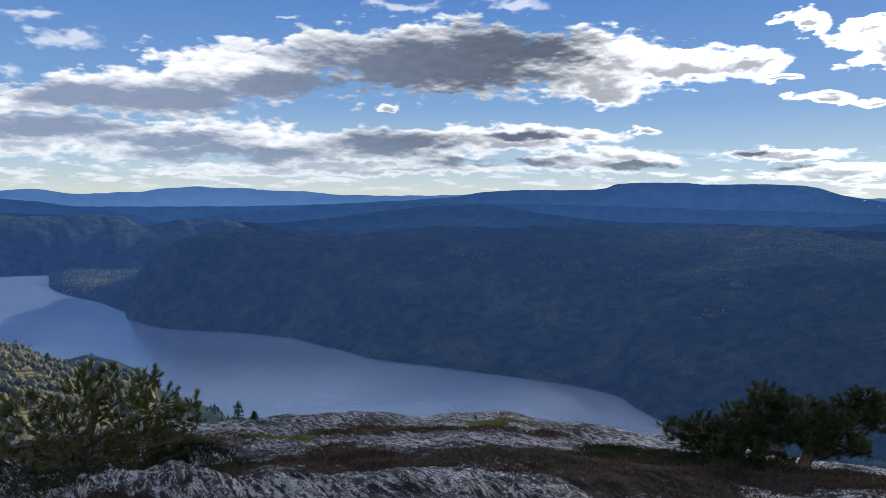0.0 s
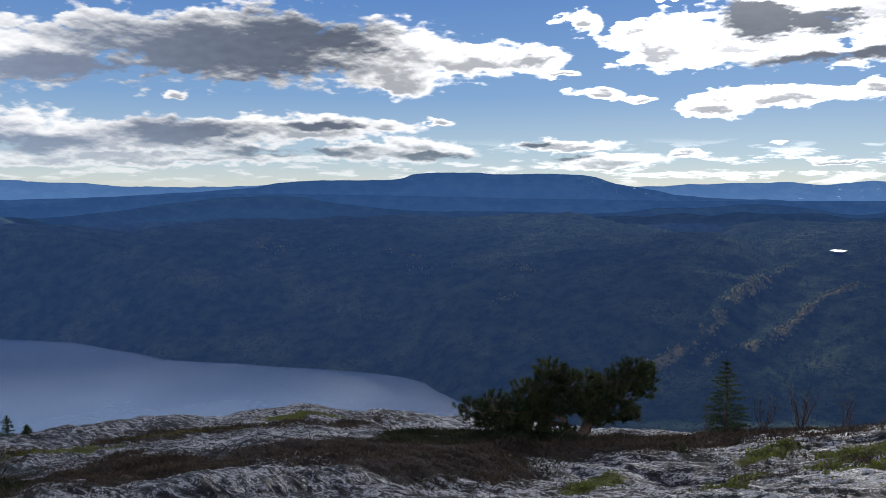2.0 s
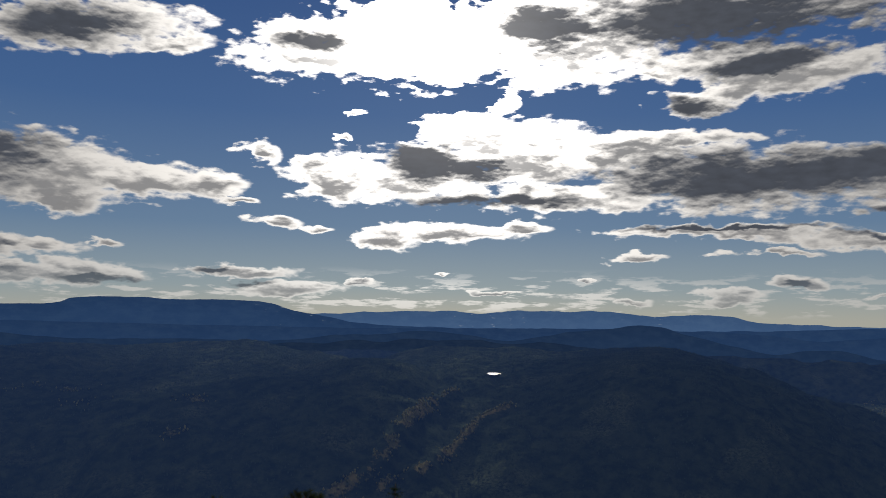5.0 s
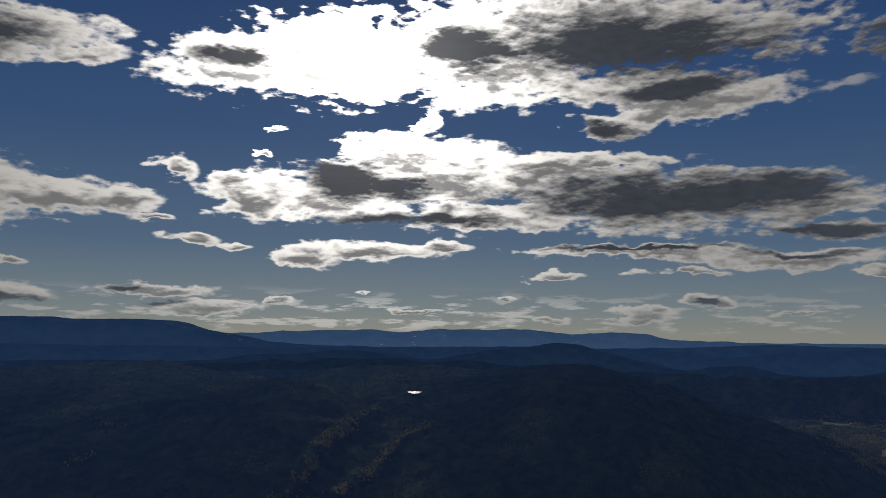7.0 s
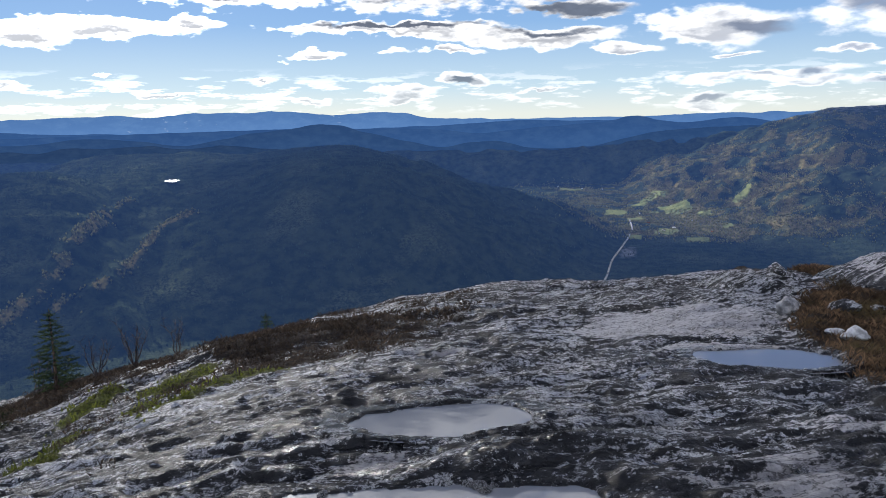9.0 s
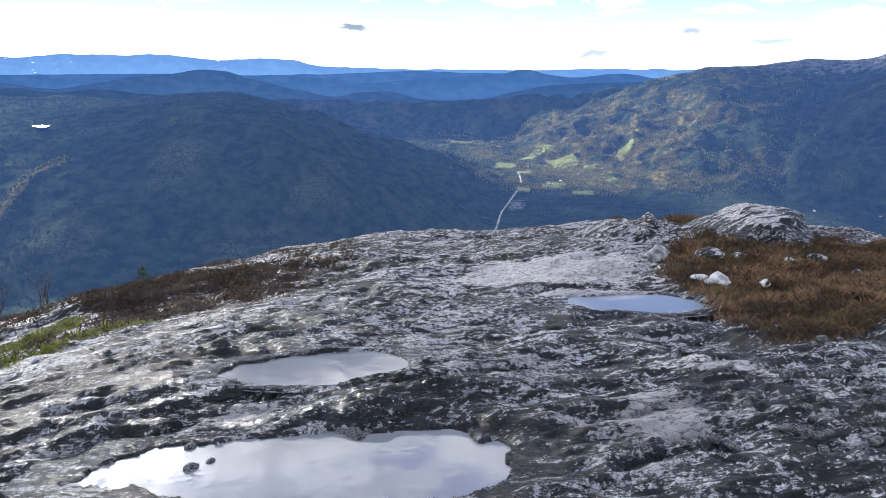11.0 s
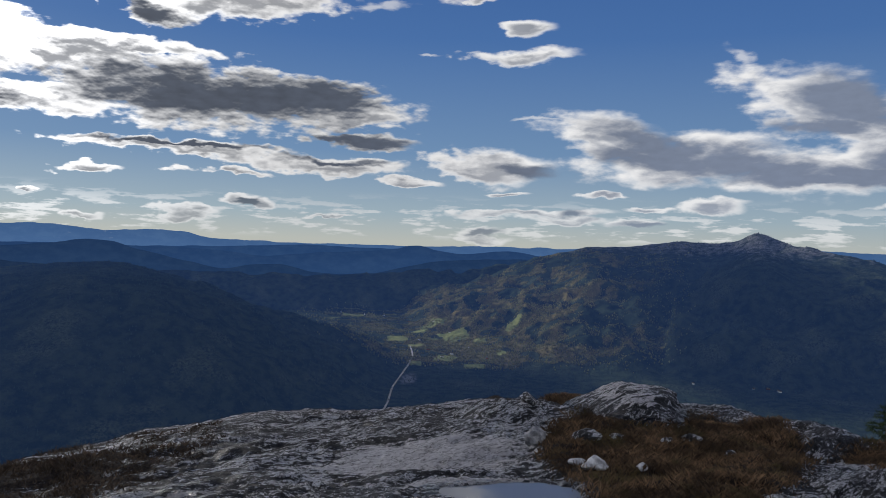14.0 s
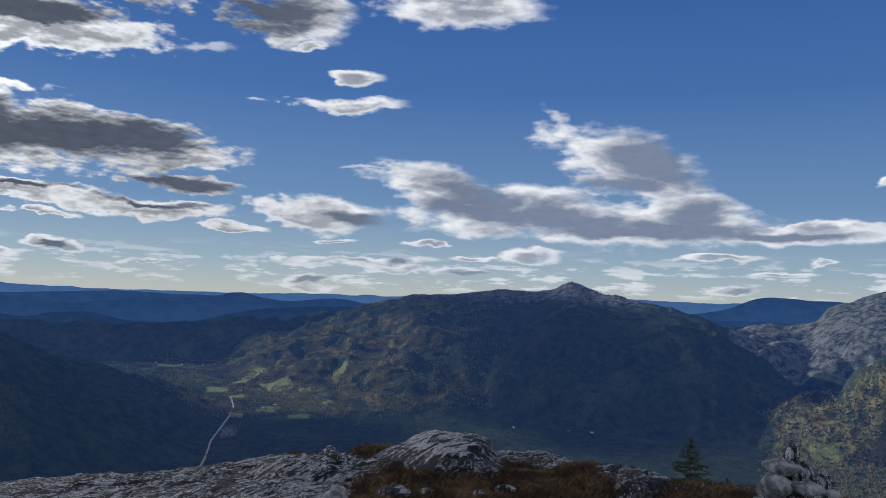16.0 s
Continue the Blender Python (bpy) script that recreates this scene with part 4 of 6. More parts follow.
# meadows and ploughed land: bearing, distance, half width, half depth, lean
FIELDS = [(75.2, 3470, 0.9, 75, 3), (76.6, 3190, 1.1, 95, -4), (72.6, 3085, 0.75, 60, 2), (76.1, 2690, 0.8, 60, 3), (78.3, 2545, 0.8, 40, 2), (81.0, 3196, 0.55, 28, 0), (69.4, 3960, 0.9, 40, 0), (68.1, 3740, 0.5, 40, 0),
          (74.2, 3330, 0.5, 40, 2), (78.6, 3010, 0.5, 45, -3), (73.9, 2930, 0.6, 40, 2), (75.0, 3130, 0.5, 40, 2), (74.0, 2560, 0.5, 40, 0), (80.2, 2760, 0.4, 30, 0), (114.1, 2330, 1.0, 30, 0)]
PLOUGHED = (73.5, 2290, 0.85, 125)


def meadow_mask(b, r):
    m = np.zeros(np.broadcast(b, r).shape)
    wob = fbm(b * 2.4, r / 75, 4, 40)
    for fb, fr, w, d, lean in FIELDS:
        u = np.abs((b - fb - lean * (r - fr) / 1000) / w) ** 4 + np.abs((r - fr) / d) ** 4
        m = np.maximum(m, np.clip((1.0 - u + wob * 1.3) * 4, 0, 1))
    return m


# yellow autumn birches, and sunlit ground put into the same gold
def sunlit_gold_mask(b, r):
    b, r = np.broadcast_arrays(np.asarray(b, float), np.asarray(r, float))
    x, y = r * np.sin(np.radians(b)), r * np.cos(np.radians(b))
    # gullies: lit streaks put in as gold
    g = gully(b, r, GULLIES[0], 15, 1.8) + gully(b, r, GULLIES[1], 12, 1.5)
    g = g + np.clip(1.3 - np.abs(b - 79.5) / 11, 0, 1) * np.clip((r - 2450) / 300, 0, 1) * np.clip((4450 - r) / 400, 0, 1) * 1.6
    g = g + 0.55 * np.exp(-((b + 23.6) / 1.7) ** 2) * np.clip((r - 3000) / 300, 0, 1) * np.clip((4200 - r) / 400, 0, 1)
    # patches where sun catches the hill's brow, painted gold
    for fb, fr, w in ((2.4, 2392, 2.2), (7.3, 2368, 2.0), (11.3, 2296, 2.2), (14.1, 2144, 1.6), (20.5, 2004, 1.4), (19.1, 1816, 0.7), (33.4, 1585, 1.2)):
        g = g + 0.75 * np.exp(-((b - fb) / w) ** 2 - ((r - fr) / 26) ** 2)
    g = g * (0.5 + 1.5 * fbm(x / 38, y / 38, 4, 41) + 0.9 * fbm(x / 150, y / 150, 3, 42))
    sunny = np.where(b < -20, np.clip((1600 - r) / 600, 0, 1), 0) + np.clip((b - 110) / 1.5, 0, 1) * np.clip((2850 - r) / 200, 0, 1)
    return np.clip(g + sunny * (0.75 + 0.9 * fbm(b * 3.6, r / 60, 4, 43)), 0, 1)


def bare_or_sunlit_mask(b, r, z):
    m = np.where((b > 84) & (b < 112), np.clip((z + 110) / 120, 0, 1) * 0.78, 0)
    # the gully term is a sunlit streak painted pale, not bare rock
    return m + np.where((b > 108) & (r > 3400), 0.72, 0) + 0.3 * gully(b, r, GULLIES[0], 16, 1.0) + 0.85 * np.exp(-((b - PLOUGHED[0]) / PLOUGHED[2]) ** 4 - ((r - PLOUGHED[1]) / PLOUGHED[3]) ** 4)


def haze_depth(b, r):
    """Strength of the painted haze by distance, set higher towards the left bearings."""
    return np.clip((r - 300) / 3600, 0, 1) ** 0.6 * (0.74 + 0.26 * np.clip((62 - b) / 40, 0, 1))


# how strongly the land emits its haze
set_attr(land_mesh, "air", haze_depth(bb, rr))
set_attr(land_mesh, "meadow", meadow_mask(bb, rr))
set_attr(land_mesh, "gold", sunlit_gold_mask(bb, rr))
set_attr(land_mesh, "bare", bare_or_sunlit_mask(bb, rr, zz))
ground = tagged(new("ground", land_mesh), "wooded hills and valley round a mountain lake", "ground", kind="structure")

lv = np.array([(x, y, LAKE) for y in np.linspace(600, 4700, 12) for x in np.linspace(-4200, 900, 12)])
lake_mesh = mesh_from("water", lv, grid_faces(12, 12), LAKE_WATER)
set_attr(lake_mesh, "air", haze_depth(-10.0, np.hypot(lv[:, 0], lv[:, 1])))
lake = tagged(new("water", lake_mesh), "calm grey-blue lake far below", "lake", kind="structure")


def far_range(label, el, dist, mat, seed, rough, lo=-40, hi=135, depth=34, snow=None):
    """A range of mountains on the horizon: its skyline by bearing, with a broken slope below it."""
    b = np.arange(lo, hi, 0.12)
    top = height_at(el(b) + rough * fbm(b * 0.8, b * 0, 5, seed), dist)
    k = np.linspace(0, 1, 26)[:, None]
    r = dist - 10 - k * depth * (0.55 + 0.2 * fbm(b[None] * 0.5, k * 3, 3, seed + 1)) - 3 * fbm(b[None] * 1.7, k * 5, 4, seed + 2) * np.sin(k * 3.1)
    z = top[None] - (top[None] + 395) * k ** 0.8
    rows = np.concatenate([[np.full_like(b, -398.0)], z])
    rads = np.concatenate([[np.full_like(b, dist + 6)], r])
    v = np.stack([rads * np.sin(np.radians(b)), rads * np.cos(np.radians(b)), rows], -1).reshape(-1, 3)
    me = mesh_from("far_mountains", v, grid_faces(len(rows), len(b)), mat, True)
    # depth below the skyline, which drives the painted haze
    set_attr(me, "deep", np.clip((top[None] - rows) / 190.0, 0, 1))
    set_attr(me, "snow", np.broadcast_to(np.zeros_like(b) if snow is None else snow(b), rows.shape))
    return tagged(new("backdrop", me), label, "mountains", kind="structure")


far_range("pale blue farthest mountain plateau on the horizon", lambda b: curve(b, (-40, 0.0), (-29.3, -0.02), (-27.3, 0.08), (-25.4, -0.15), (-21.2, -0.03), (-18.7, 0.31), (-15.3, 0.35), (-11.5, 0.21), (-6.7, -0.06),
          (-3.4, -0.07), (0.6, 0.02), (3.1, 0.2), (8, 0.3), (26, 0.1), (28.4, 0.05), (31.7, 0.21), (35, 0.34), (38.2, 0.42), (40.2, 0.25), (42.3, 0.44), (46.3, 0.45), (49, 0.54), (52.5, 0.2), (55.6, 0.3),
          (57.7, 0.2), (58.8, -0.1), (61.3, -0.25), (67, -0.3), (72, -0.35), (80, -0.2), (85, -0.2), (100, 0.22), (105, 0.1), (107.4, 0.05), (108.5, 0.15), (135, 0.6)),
          4860, far_material("farthest_haze_glow", (0.068, 0.147, 0.320), (0.55, 0.62, 0.72)), 51, 0.09, snow=lambda b: np.exp(-((b - 41) / 3.5) ** 2) + 0.7 * np.exp(-((b - 52) / 2) ** 2))
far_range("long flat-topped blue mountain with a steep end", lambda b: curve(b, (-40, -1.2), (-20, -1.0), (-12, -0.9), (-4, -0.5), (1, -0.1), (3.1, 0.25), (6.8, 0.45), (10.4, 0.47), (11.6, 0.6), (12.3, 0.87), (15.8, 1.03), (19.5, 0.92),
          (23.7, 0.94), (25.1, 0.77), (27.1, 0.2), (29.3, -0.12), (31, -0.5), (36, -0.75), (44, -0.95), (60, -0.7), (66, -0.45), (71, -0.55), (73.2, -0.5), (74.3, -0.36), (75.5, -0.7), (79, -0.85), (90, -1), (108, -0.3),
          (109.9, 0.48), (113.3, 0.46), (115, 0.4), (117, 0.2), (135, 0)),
          4790, far_material("far_haze_glow", (0.025, 0.068, 0.180), (0.45, 0.52, 0.62)), 52, 0.06, snow=lambda b: np.exp(-((b - 27.5) / 2.2) ** 2))
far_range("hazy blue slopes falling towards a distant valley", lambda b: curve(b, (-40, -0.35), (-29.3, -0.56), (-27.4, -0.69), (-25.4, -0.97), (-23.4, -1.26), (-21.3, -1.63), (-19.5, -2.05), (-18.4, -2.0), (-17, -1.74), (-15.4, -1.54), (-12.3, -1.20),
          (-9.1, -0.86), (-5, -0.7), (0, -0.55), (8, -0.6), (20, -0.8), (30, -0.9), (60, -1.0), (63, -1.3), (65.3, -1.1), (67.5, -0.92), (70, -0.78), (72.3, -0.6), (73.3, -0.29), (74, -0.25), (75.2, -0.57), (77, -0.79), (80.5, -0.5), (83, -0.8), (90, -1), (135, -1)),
          4755, far_material("valley_haze_glow", (0.023, 0.062, 0.165), (0.45, 0.52, 0.62)), 54, 0.05)
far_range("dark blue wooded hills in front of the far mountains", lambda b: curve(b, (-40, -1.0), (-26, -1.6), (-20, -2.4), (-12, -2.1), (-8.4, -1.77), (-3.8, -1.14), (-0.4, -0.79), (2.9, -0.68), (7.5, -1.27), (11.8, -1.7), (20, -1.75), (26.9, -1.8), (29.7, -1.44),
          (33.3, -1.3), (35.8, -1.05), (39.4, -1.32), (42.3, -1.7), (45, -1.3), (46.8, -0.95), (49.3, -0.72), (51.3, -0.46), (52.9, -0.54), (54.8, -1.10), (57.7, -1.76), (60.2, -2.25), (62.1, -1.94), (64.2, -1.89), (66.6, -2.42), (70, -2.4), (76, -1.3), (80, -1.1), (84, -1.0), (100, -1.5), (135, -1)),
          4720, far_material("near_haze_glow", (0.018, 0.047, 0.122), (0.3, 0.36, 0.45)), 53, 0.06)
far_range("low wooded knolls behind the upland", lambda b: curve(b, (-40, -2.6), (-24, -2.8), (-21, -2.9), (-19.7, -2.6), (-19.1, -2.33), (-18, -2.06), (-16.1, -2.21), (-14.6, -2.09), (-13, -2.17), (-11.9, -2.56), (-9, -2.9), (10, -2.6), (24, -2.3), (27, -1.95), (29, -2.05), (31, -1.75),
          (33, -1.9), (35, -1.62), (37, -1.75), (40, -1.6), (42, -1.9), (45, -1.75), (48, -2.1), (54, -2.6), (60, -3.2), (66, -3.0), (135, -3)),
          4690, far_material("knoll_haze_glow", (0.014, 0.034, 0.086), (0.3, 0.36, 0.45)), 55, 0.10)

# ---- the woods ----
rng = np.random.default_rng(7)


def wood(label, count, pick, mat, conical, tall, lo=-32.0, hi=121.0, near=420.0, far=4300.0):
    """Trees past counting: each a small spire or a lobed crown standing on the land."""
    b = rng.uniform(lo, hi, count * 6)
    r = np.sqrt(rng.uniform(near * near, far * far, count * 6))
    keep = rng.uniform(0, 1, count * 6) < pick(b, r)
    b, r = b[keep][:count], r[keep][:count]
    z = land(b, r)
    ok = z > LAKE + 1.5
    b, r, z = b[ok], r[ok], z[ok]
    x, y = r * np.sin(np.radians(b)), r * np.cos(np.radians(b))
    h = tall * rng.uniform(0.55, 1.35, len(b))
    a0 = rng.uniform(0, 6.28, len(b))
    if conical:
        ang = a0[:, None] + np.arange(5) / 5 * 6.283
        w = (h * rng.uniform(0.30, 0.48, len(b)))[:, None] * rng.uniform(0.8, 1.2, (len(b), 5))
        ring = np.stack([x[:, None] + np.cos(ang) * w, y[:, None] + np.sin(ang) * w, np.broadcast_to((z - 0.5)[:, None] + h[:, None] * 0.05, ang.shape)], -1)
        tip = np.stack([x + rng.normal(0, 0.2, len(b)), y, z + h], -1)[:, None]
        v = np.concatenate([ring, tip], 1)
        f = np.array([(i, (i + 1) % 5, 5) for i in range(5)])
    else:
        w = h * rng.uniform(0.32, 0.5, len(b))
        ang = a0[:, None] + np.arange(4) / 4 * 6.283
        ring = np.stack([x[:, None] + np.cos(ang) * w[:, None] * rng.uniform(0.7, 1.3, (len(b), 4)), y[:, None] + np.sin(ang) * w[:, None], z[:, None] + h[:, None] * rng.uniform(0.4, 0.62, (len(b), 4))], -1)
        tip = np.stack([x, y, z + h], -1)[:, None]
        low_ = np.stack([x, y, z - 0.5], -1)[:, None]
        v = np.concatenate([ring, tip, low_], 1)
        f = np.array([(i, (i + 1) % 4, 4) for i in range(4)] + [((i + 1) % 4, i, 5) for i in range(4)])
    faces = (np.arange(len(b)) * v.shape[1])[:, None, None] + f[None]
    me = mesh_from("forest", v.reshape(-1, 3), faces.reshape(-1, 3), mat, True)
    # weights of the haze emitted by the crowns
    set_attr(me, "air", np.repeat(haze_depth(b, r), v.shape[1]))
    return tagged(new("forest", me), label, "forest", kind="stuff")


def conifer_pick(b, r):
    return np.clip(1 - meadow_mask(b, r) * 2 - sunlit_gold_mask(b, r) * 0.75 - bare_or_sunlit_mask(b, r, -150.0) * 0.4, 0.02, 1) * np.where((b > 66) & (b < 84) & (r < 4200) & (r > 2350), 0.8, 1)


def birch_pick(b, r):
    return np.clip(sunlit_gold_mask(b, r) * 1.3 - meadow_mask(b, r) * 0.8, 0, 1)


wood("dark spruce and pine forest covering the hillsides", 80000, conifer_pick, CONIFER, True, 4.6)
wood("yellow autumn birches in the gullies and round the farms", 60000, birch_pick, BIRCH, False, 6.0)

# ---- the summit rock ----
def soft_box(v, lo, hi, edge):
    return np.clip((v - lo) / edge + 0.5, 0, 1) * np.clip((hi - v) / edge + 0.5, 0, 1)


def spot(x, y, px, py, a, c=None, turn=0.0):
    t = math.radians(turn)
    u, v = (x - px) * math.cos(t) + (y - py) * math.sin(t), -(x - px) * math.sin(t) + (y - py) * math.cos(t)
    return np.clip(1.6 - np.sqrt((u / a) ** 2 + (v / (c or a)) ** 2) * 1.1, 0, 1)


def heath_mask(x, y):
    b, r = np.degrees(np.arctan2(x - CX, y - CY)), np.hypot(x - CX, y - CY)
    n = fbm(x / 1.3, y / 1.3, 4, 60)
    m = soft_box(b, -32, 17, 6) * soft_box(r, 6.0, 7.9, 0.8) * (0.85 + 0.6 * n)
    m = np.maximum(m, soft_box(b, 10, 34, 5) * soft_box(r, 6.9, 9.6, 0.8) * (0.9 + 0.5 * n))
    m = np.maximum(m, soft_box(b, 40.5, 60, 5) * soft_box(r, 4.8, 8.4, 1.4) * (0.42 + 1.1 * n))
    m = np.maximum(m, soft_box(b, 30, 63, 8) * soft_box(r, 3.4, 9.2, 1.5) * (0.40 + 0.75 * n + 0.5 * fbm(x / 0.35, y / 0.35, 3, 63)))
    m = np.maximum(m, soft_box(b, -34, -8, 6) * soft_box(r, 8.0, 11.5, 1.0) * (0.4 + 0.9 * n))
    m = np.maximum(m, soft_box(b, -12, 12, 5) * soft_box(r, 9.8, 11.6, 0.6) * (0.35 + 0.9 * n))
    m = np.maximum(m, soft_box(b, 30, 40, 4) * soft_box(r, 8.2, 11, 0.8) * (0.7 + 0.7 * n))
    for ox, oy, oa, oc, oh in OUTCROPS:
        m = m * np.clip(np.hypot((x - ox) / oa, (y - oy) / oc) * 1.6 - 1.2 + 0.5 * n, 0, 1)
    m = np.maximum(m, soft_box(b, 79, 86, 2.5) * soft_box(r, 6.8, 8.2, 0.6) * (0.6 + 0.8 * n))
    return np.clip(m, 0, 1)


def grass_mask(x, y):
    b, r = np.degrees(np.arctan2(x - CX, y - CY)), np.hypot(x - CX, y - CY)
    n = fbm(x / 0.9, y / 0.9, 4, 61)
    inner = curve(b, (80, 5.6), (85, 5.3), (89, 4.35), (92, 4.1), (96, 4.5), (102, 6.2), (110, 7.6))
    m = soft_box(b, 84.2, 100.5, 2.2) * np.clip((r - inner) / 0.35 + 0.3, 0, 1) * np.clip((8.7 - r) / 0.4, 0, 1)
    m = np.maximum(m, soft_box(b, 103, 117, 3) * soft_box(r, 7.2, 9.2, 0.6) * (0.6 + n))
    for ox, oy, oa, oc, oh in OUTCROPS[5:]:
        m = m * np.clip(np.hypot((x - ox) / oa, (y - oy) / oc) * 1.6 - 1.0 + 0.6 * n, 0, 1)
    return np.clip(m * (0.9 + 0.8 * n), 0, 1)


def moss_mask(x, y):
    m = spot(x, y, 4.44, 4.7, 0.34, 0.2, -60) + spot(x, y, 4.15, 3.7, 0.3, 0.14, -60) + spot(x, y, 4.1, 5.3, 0.3, 0.18) + spot(x, y, 3.76, 4.3, 0.22, 0.12)
    m = m + spot(x, y, 3.4, 4.6, 0.3, 0.14, 40) + spot(x, y, 2.86, 4.05, 0.26, 0.12, 30) + spot(x, y, 3.63, 3.78, 0.3, 0.12) + spot(x, y, 2.72, 5.6, 0.4, 0.2, 30)
    m = m + 0.7 * spot(x, y, -0.6, 10.4, 1.1, 0.3) + 0.7 * spot(x, y, -2.0, 9.4, 0.9, 0.3) + spot(x, y, 0.9, 11.2, 0.7, 0.25)
    return np.clip(m, 0, 1)


# pale patches of rock, and wet sheen put in as paler colour
def pale_sheen_mask(x, y):
    m = spot(x, y, 6.15, 1.5, 0.62, 0.36, -70) + spot(x, y, 5.5, 1.05, 0.36, 0.16, -70) + 0.7 * spot(x, y, 4.95, 2.6, 0.3, 0.1, -60) + 0.7 * spot(x, y, 3.05, 1.98, 0.16, 0.1, -50)
    m = m + 0.8 * spot(x, y, 1.35, 8.2, 0.5, 0.18, -20) + 0.8 * spot(x, y, 2.0, 8.5, 0.35, 0.14) + 0.6 * spot(x, y, 3.65, 0.4, 0.22, 0.16) + 0.5 * spot(x, y, 4.2, 0.2, 0.3, 0.12, -80)
    b, r = np.degrees(np.arctan2(x - CX, y - CY)), np.hypot(x - CX, y - CY)
    # sheen of the right-hand rock painted as pale patches
    m = m + 0.28 * soft_box(b, 66, 102, 8) * soft_box(r, 2.2, 7.0, 1.2) * np.clip(0.6 + 1.2 * fbm(x / 0.5, y / 0.5, 4, 64), 0, 1.3)
    return np.clip(m, 0, 1)


def wet_mask(x, y):
    n = fbm(x / 1.1, y / 0.7, 4, 62)
    m = spot(x, y, 3.87, 1.0, 0.26, 0.16, -60) + spot(x, y, 3.63, 0.41, 0.24, 0.18, -60) + spot(x, y, 1.4, 8.1, 0.7, 0.3, -20) + spot(x, y, 5.0, 2.75, 0.3, 0.14, -60) + spot(x, y, 3.9, 0.05, 0.4, 0.1, -90)
    for px, py, a, c, turn, level in POOLS:
        m = m + np.clip(1.9 - pool_mask(x, y, px, py, a, c, turn) * 0.8, 0, 1)
    return np.clip(m + 0.8 * np.clip(n, 0, 1), 0, 1)


SB = np.concatenate([np.arange(-180, -40, 5.0), np.arange(-40, 121, 0.165), np.arange(121, 179.0, 5.0), [180.0]])
SR = np.concatenate([[0.0], np.geomspace(0.5, 2.2, 12)[:-1], np.geomspace(2.2, 13.0, 330)[:-1], np.geomspace(13, 27, 30)])
sb, sr = np.meshgrid(SB, SR)
sx, sy = CX + sr * np.sin(np.radians(sb)), CY + sr * np.cos(np.radians(sb))
sz = summit_xy(sx, sy)
heath, sward = heath_mask(sx, sy), grass_mask(sx, sy)
mossy = moss_mask(sx, sy)
sz = sz + 0.05 * np.maximum(heath, sward) + 0.03 * mossy
summit_mesh = mesh_from("summit_rock", np.stack([sx, sy, sz], -1).reshape(-1, 3), grid_faces(len(SR), len(SB))[:, ::-1], ROCK, True)
set_attr(summit_mesh, "veg", np.maximum(heath, sward))
set_attr(summit_mesh, "moss", mossy)
set_attr(summit_mesh, "pale", pale_sheen_mask(sx, sy))
set_attr(summit_mesh, "wet", wet_mask(sx, sy))
summit_rock = tagged(new("rock_ground", summit_mesh), "bare grey lichened rock of the mountain top", "rock", kind="structure")


def top_at(x, y):
    """Height of the built summit at a place."""
    x, y = np.asarray(x, float), np.asarray(y, float)
    return summit_xy(x, y) + 0.05 * np.maximum(heath_mask(x, y), grass_mask(x, y)) + 0.03 * moss_mask(x, y)


for px, py, a, c, turn, level in POOLS:
    q = np.linspace(0, 2 * math.pi, 49)[:-1]
    t = radians(turn)
    ring = np.stack([px + 1.32 * (a * np.cos(q) * math.cos(t) - c * np.sin(q) * math.sin(t)), py + 1.32 * (a * np.cos(q) * math.sin(t) + c * np.sin(q) * math.cos(t)), np.full(48, level)], -1)
    v = np.concatenate([ring, [[px, py, level]]])
    f = np.array([(i, (i + 1) % 48, 48) for i in range(48)])
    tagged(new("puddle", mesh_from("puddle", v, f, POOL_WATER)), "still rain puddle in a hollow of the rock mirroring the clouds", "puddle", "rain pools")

# ---- loose stones, the big boulder, the cairn ----
def stone_bm(size, seed, cuts=7, rough=0.12, subdiv=3):
    """A broken stone: a noisy ball with flat faces struck off."""
    rnd = random.Random(seed)
    bm = bmesh.new()
    bmesh.ops.create_icosphere(bm, subdivisions=subdiv, radius=1.0)
    planes = []
    for _ in range(cuts):
        n = Vector((rnd.uniform(-1, 1), rnd.uniform(-1, 1), rnd.uniform(-0.8, 1))).normalized()
        planes.append((n, rnd.uniform(0.55, 0.8)))
    for v in bm.verts:
        p = v.co.copy()
        for n, d in planes:
            over = p.dot(n) - d
            if over > 0:
                p -= n * over * 0.94
        p *= 1.0 + rough * noise.fractal(p * 2.2 + Vector((seed * 3.7, 0, 0)), 0.7, 2.0, 4)
        v.co = Vector((p.x * size[0], p.y * size[1], p.z * size[2]))
    return bm


def stone(label, x, y, size, seed, mat, turn=0.0, sink=0.3, category="stone", group="", cuts=7, z=None):
    ob = part("stone", stone_bm(size, seed, cuts), mat)
    ob.location = (x, y, (float(top_at(x, y)) if z is None else z) + size[2] * (1 - 2 * sink) * 0.75)
    ob.rotation_euler = (0, 0, radians(turn))
    return tagged(ob, label, category, group)


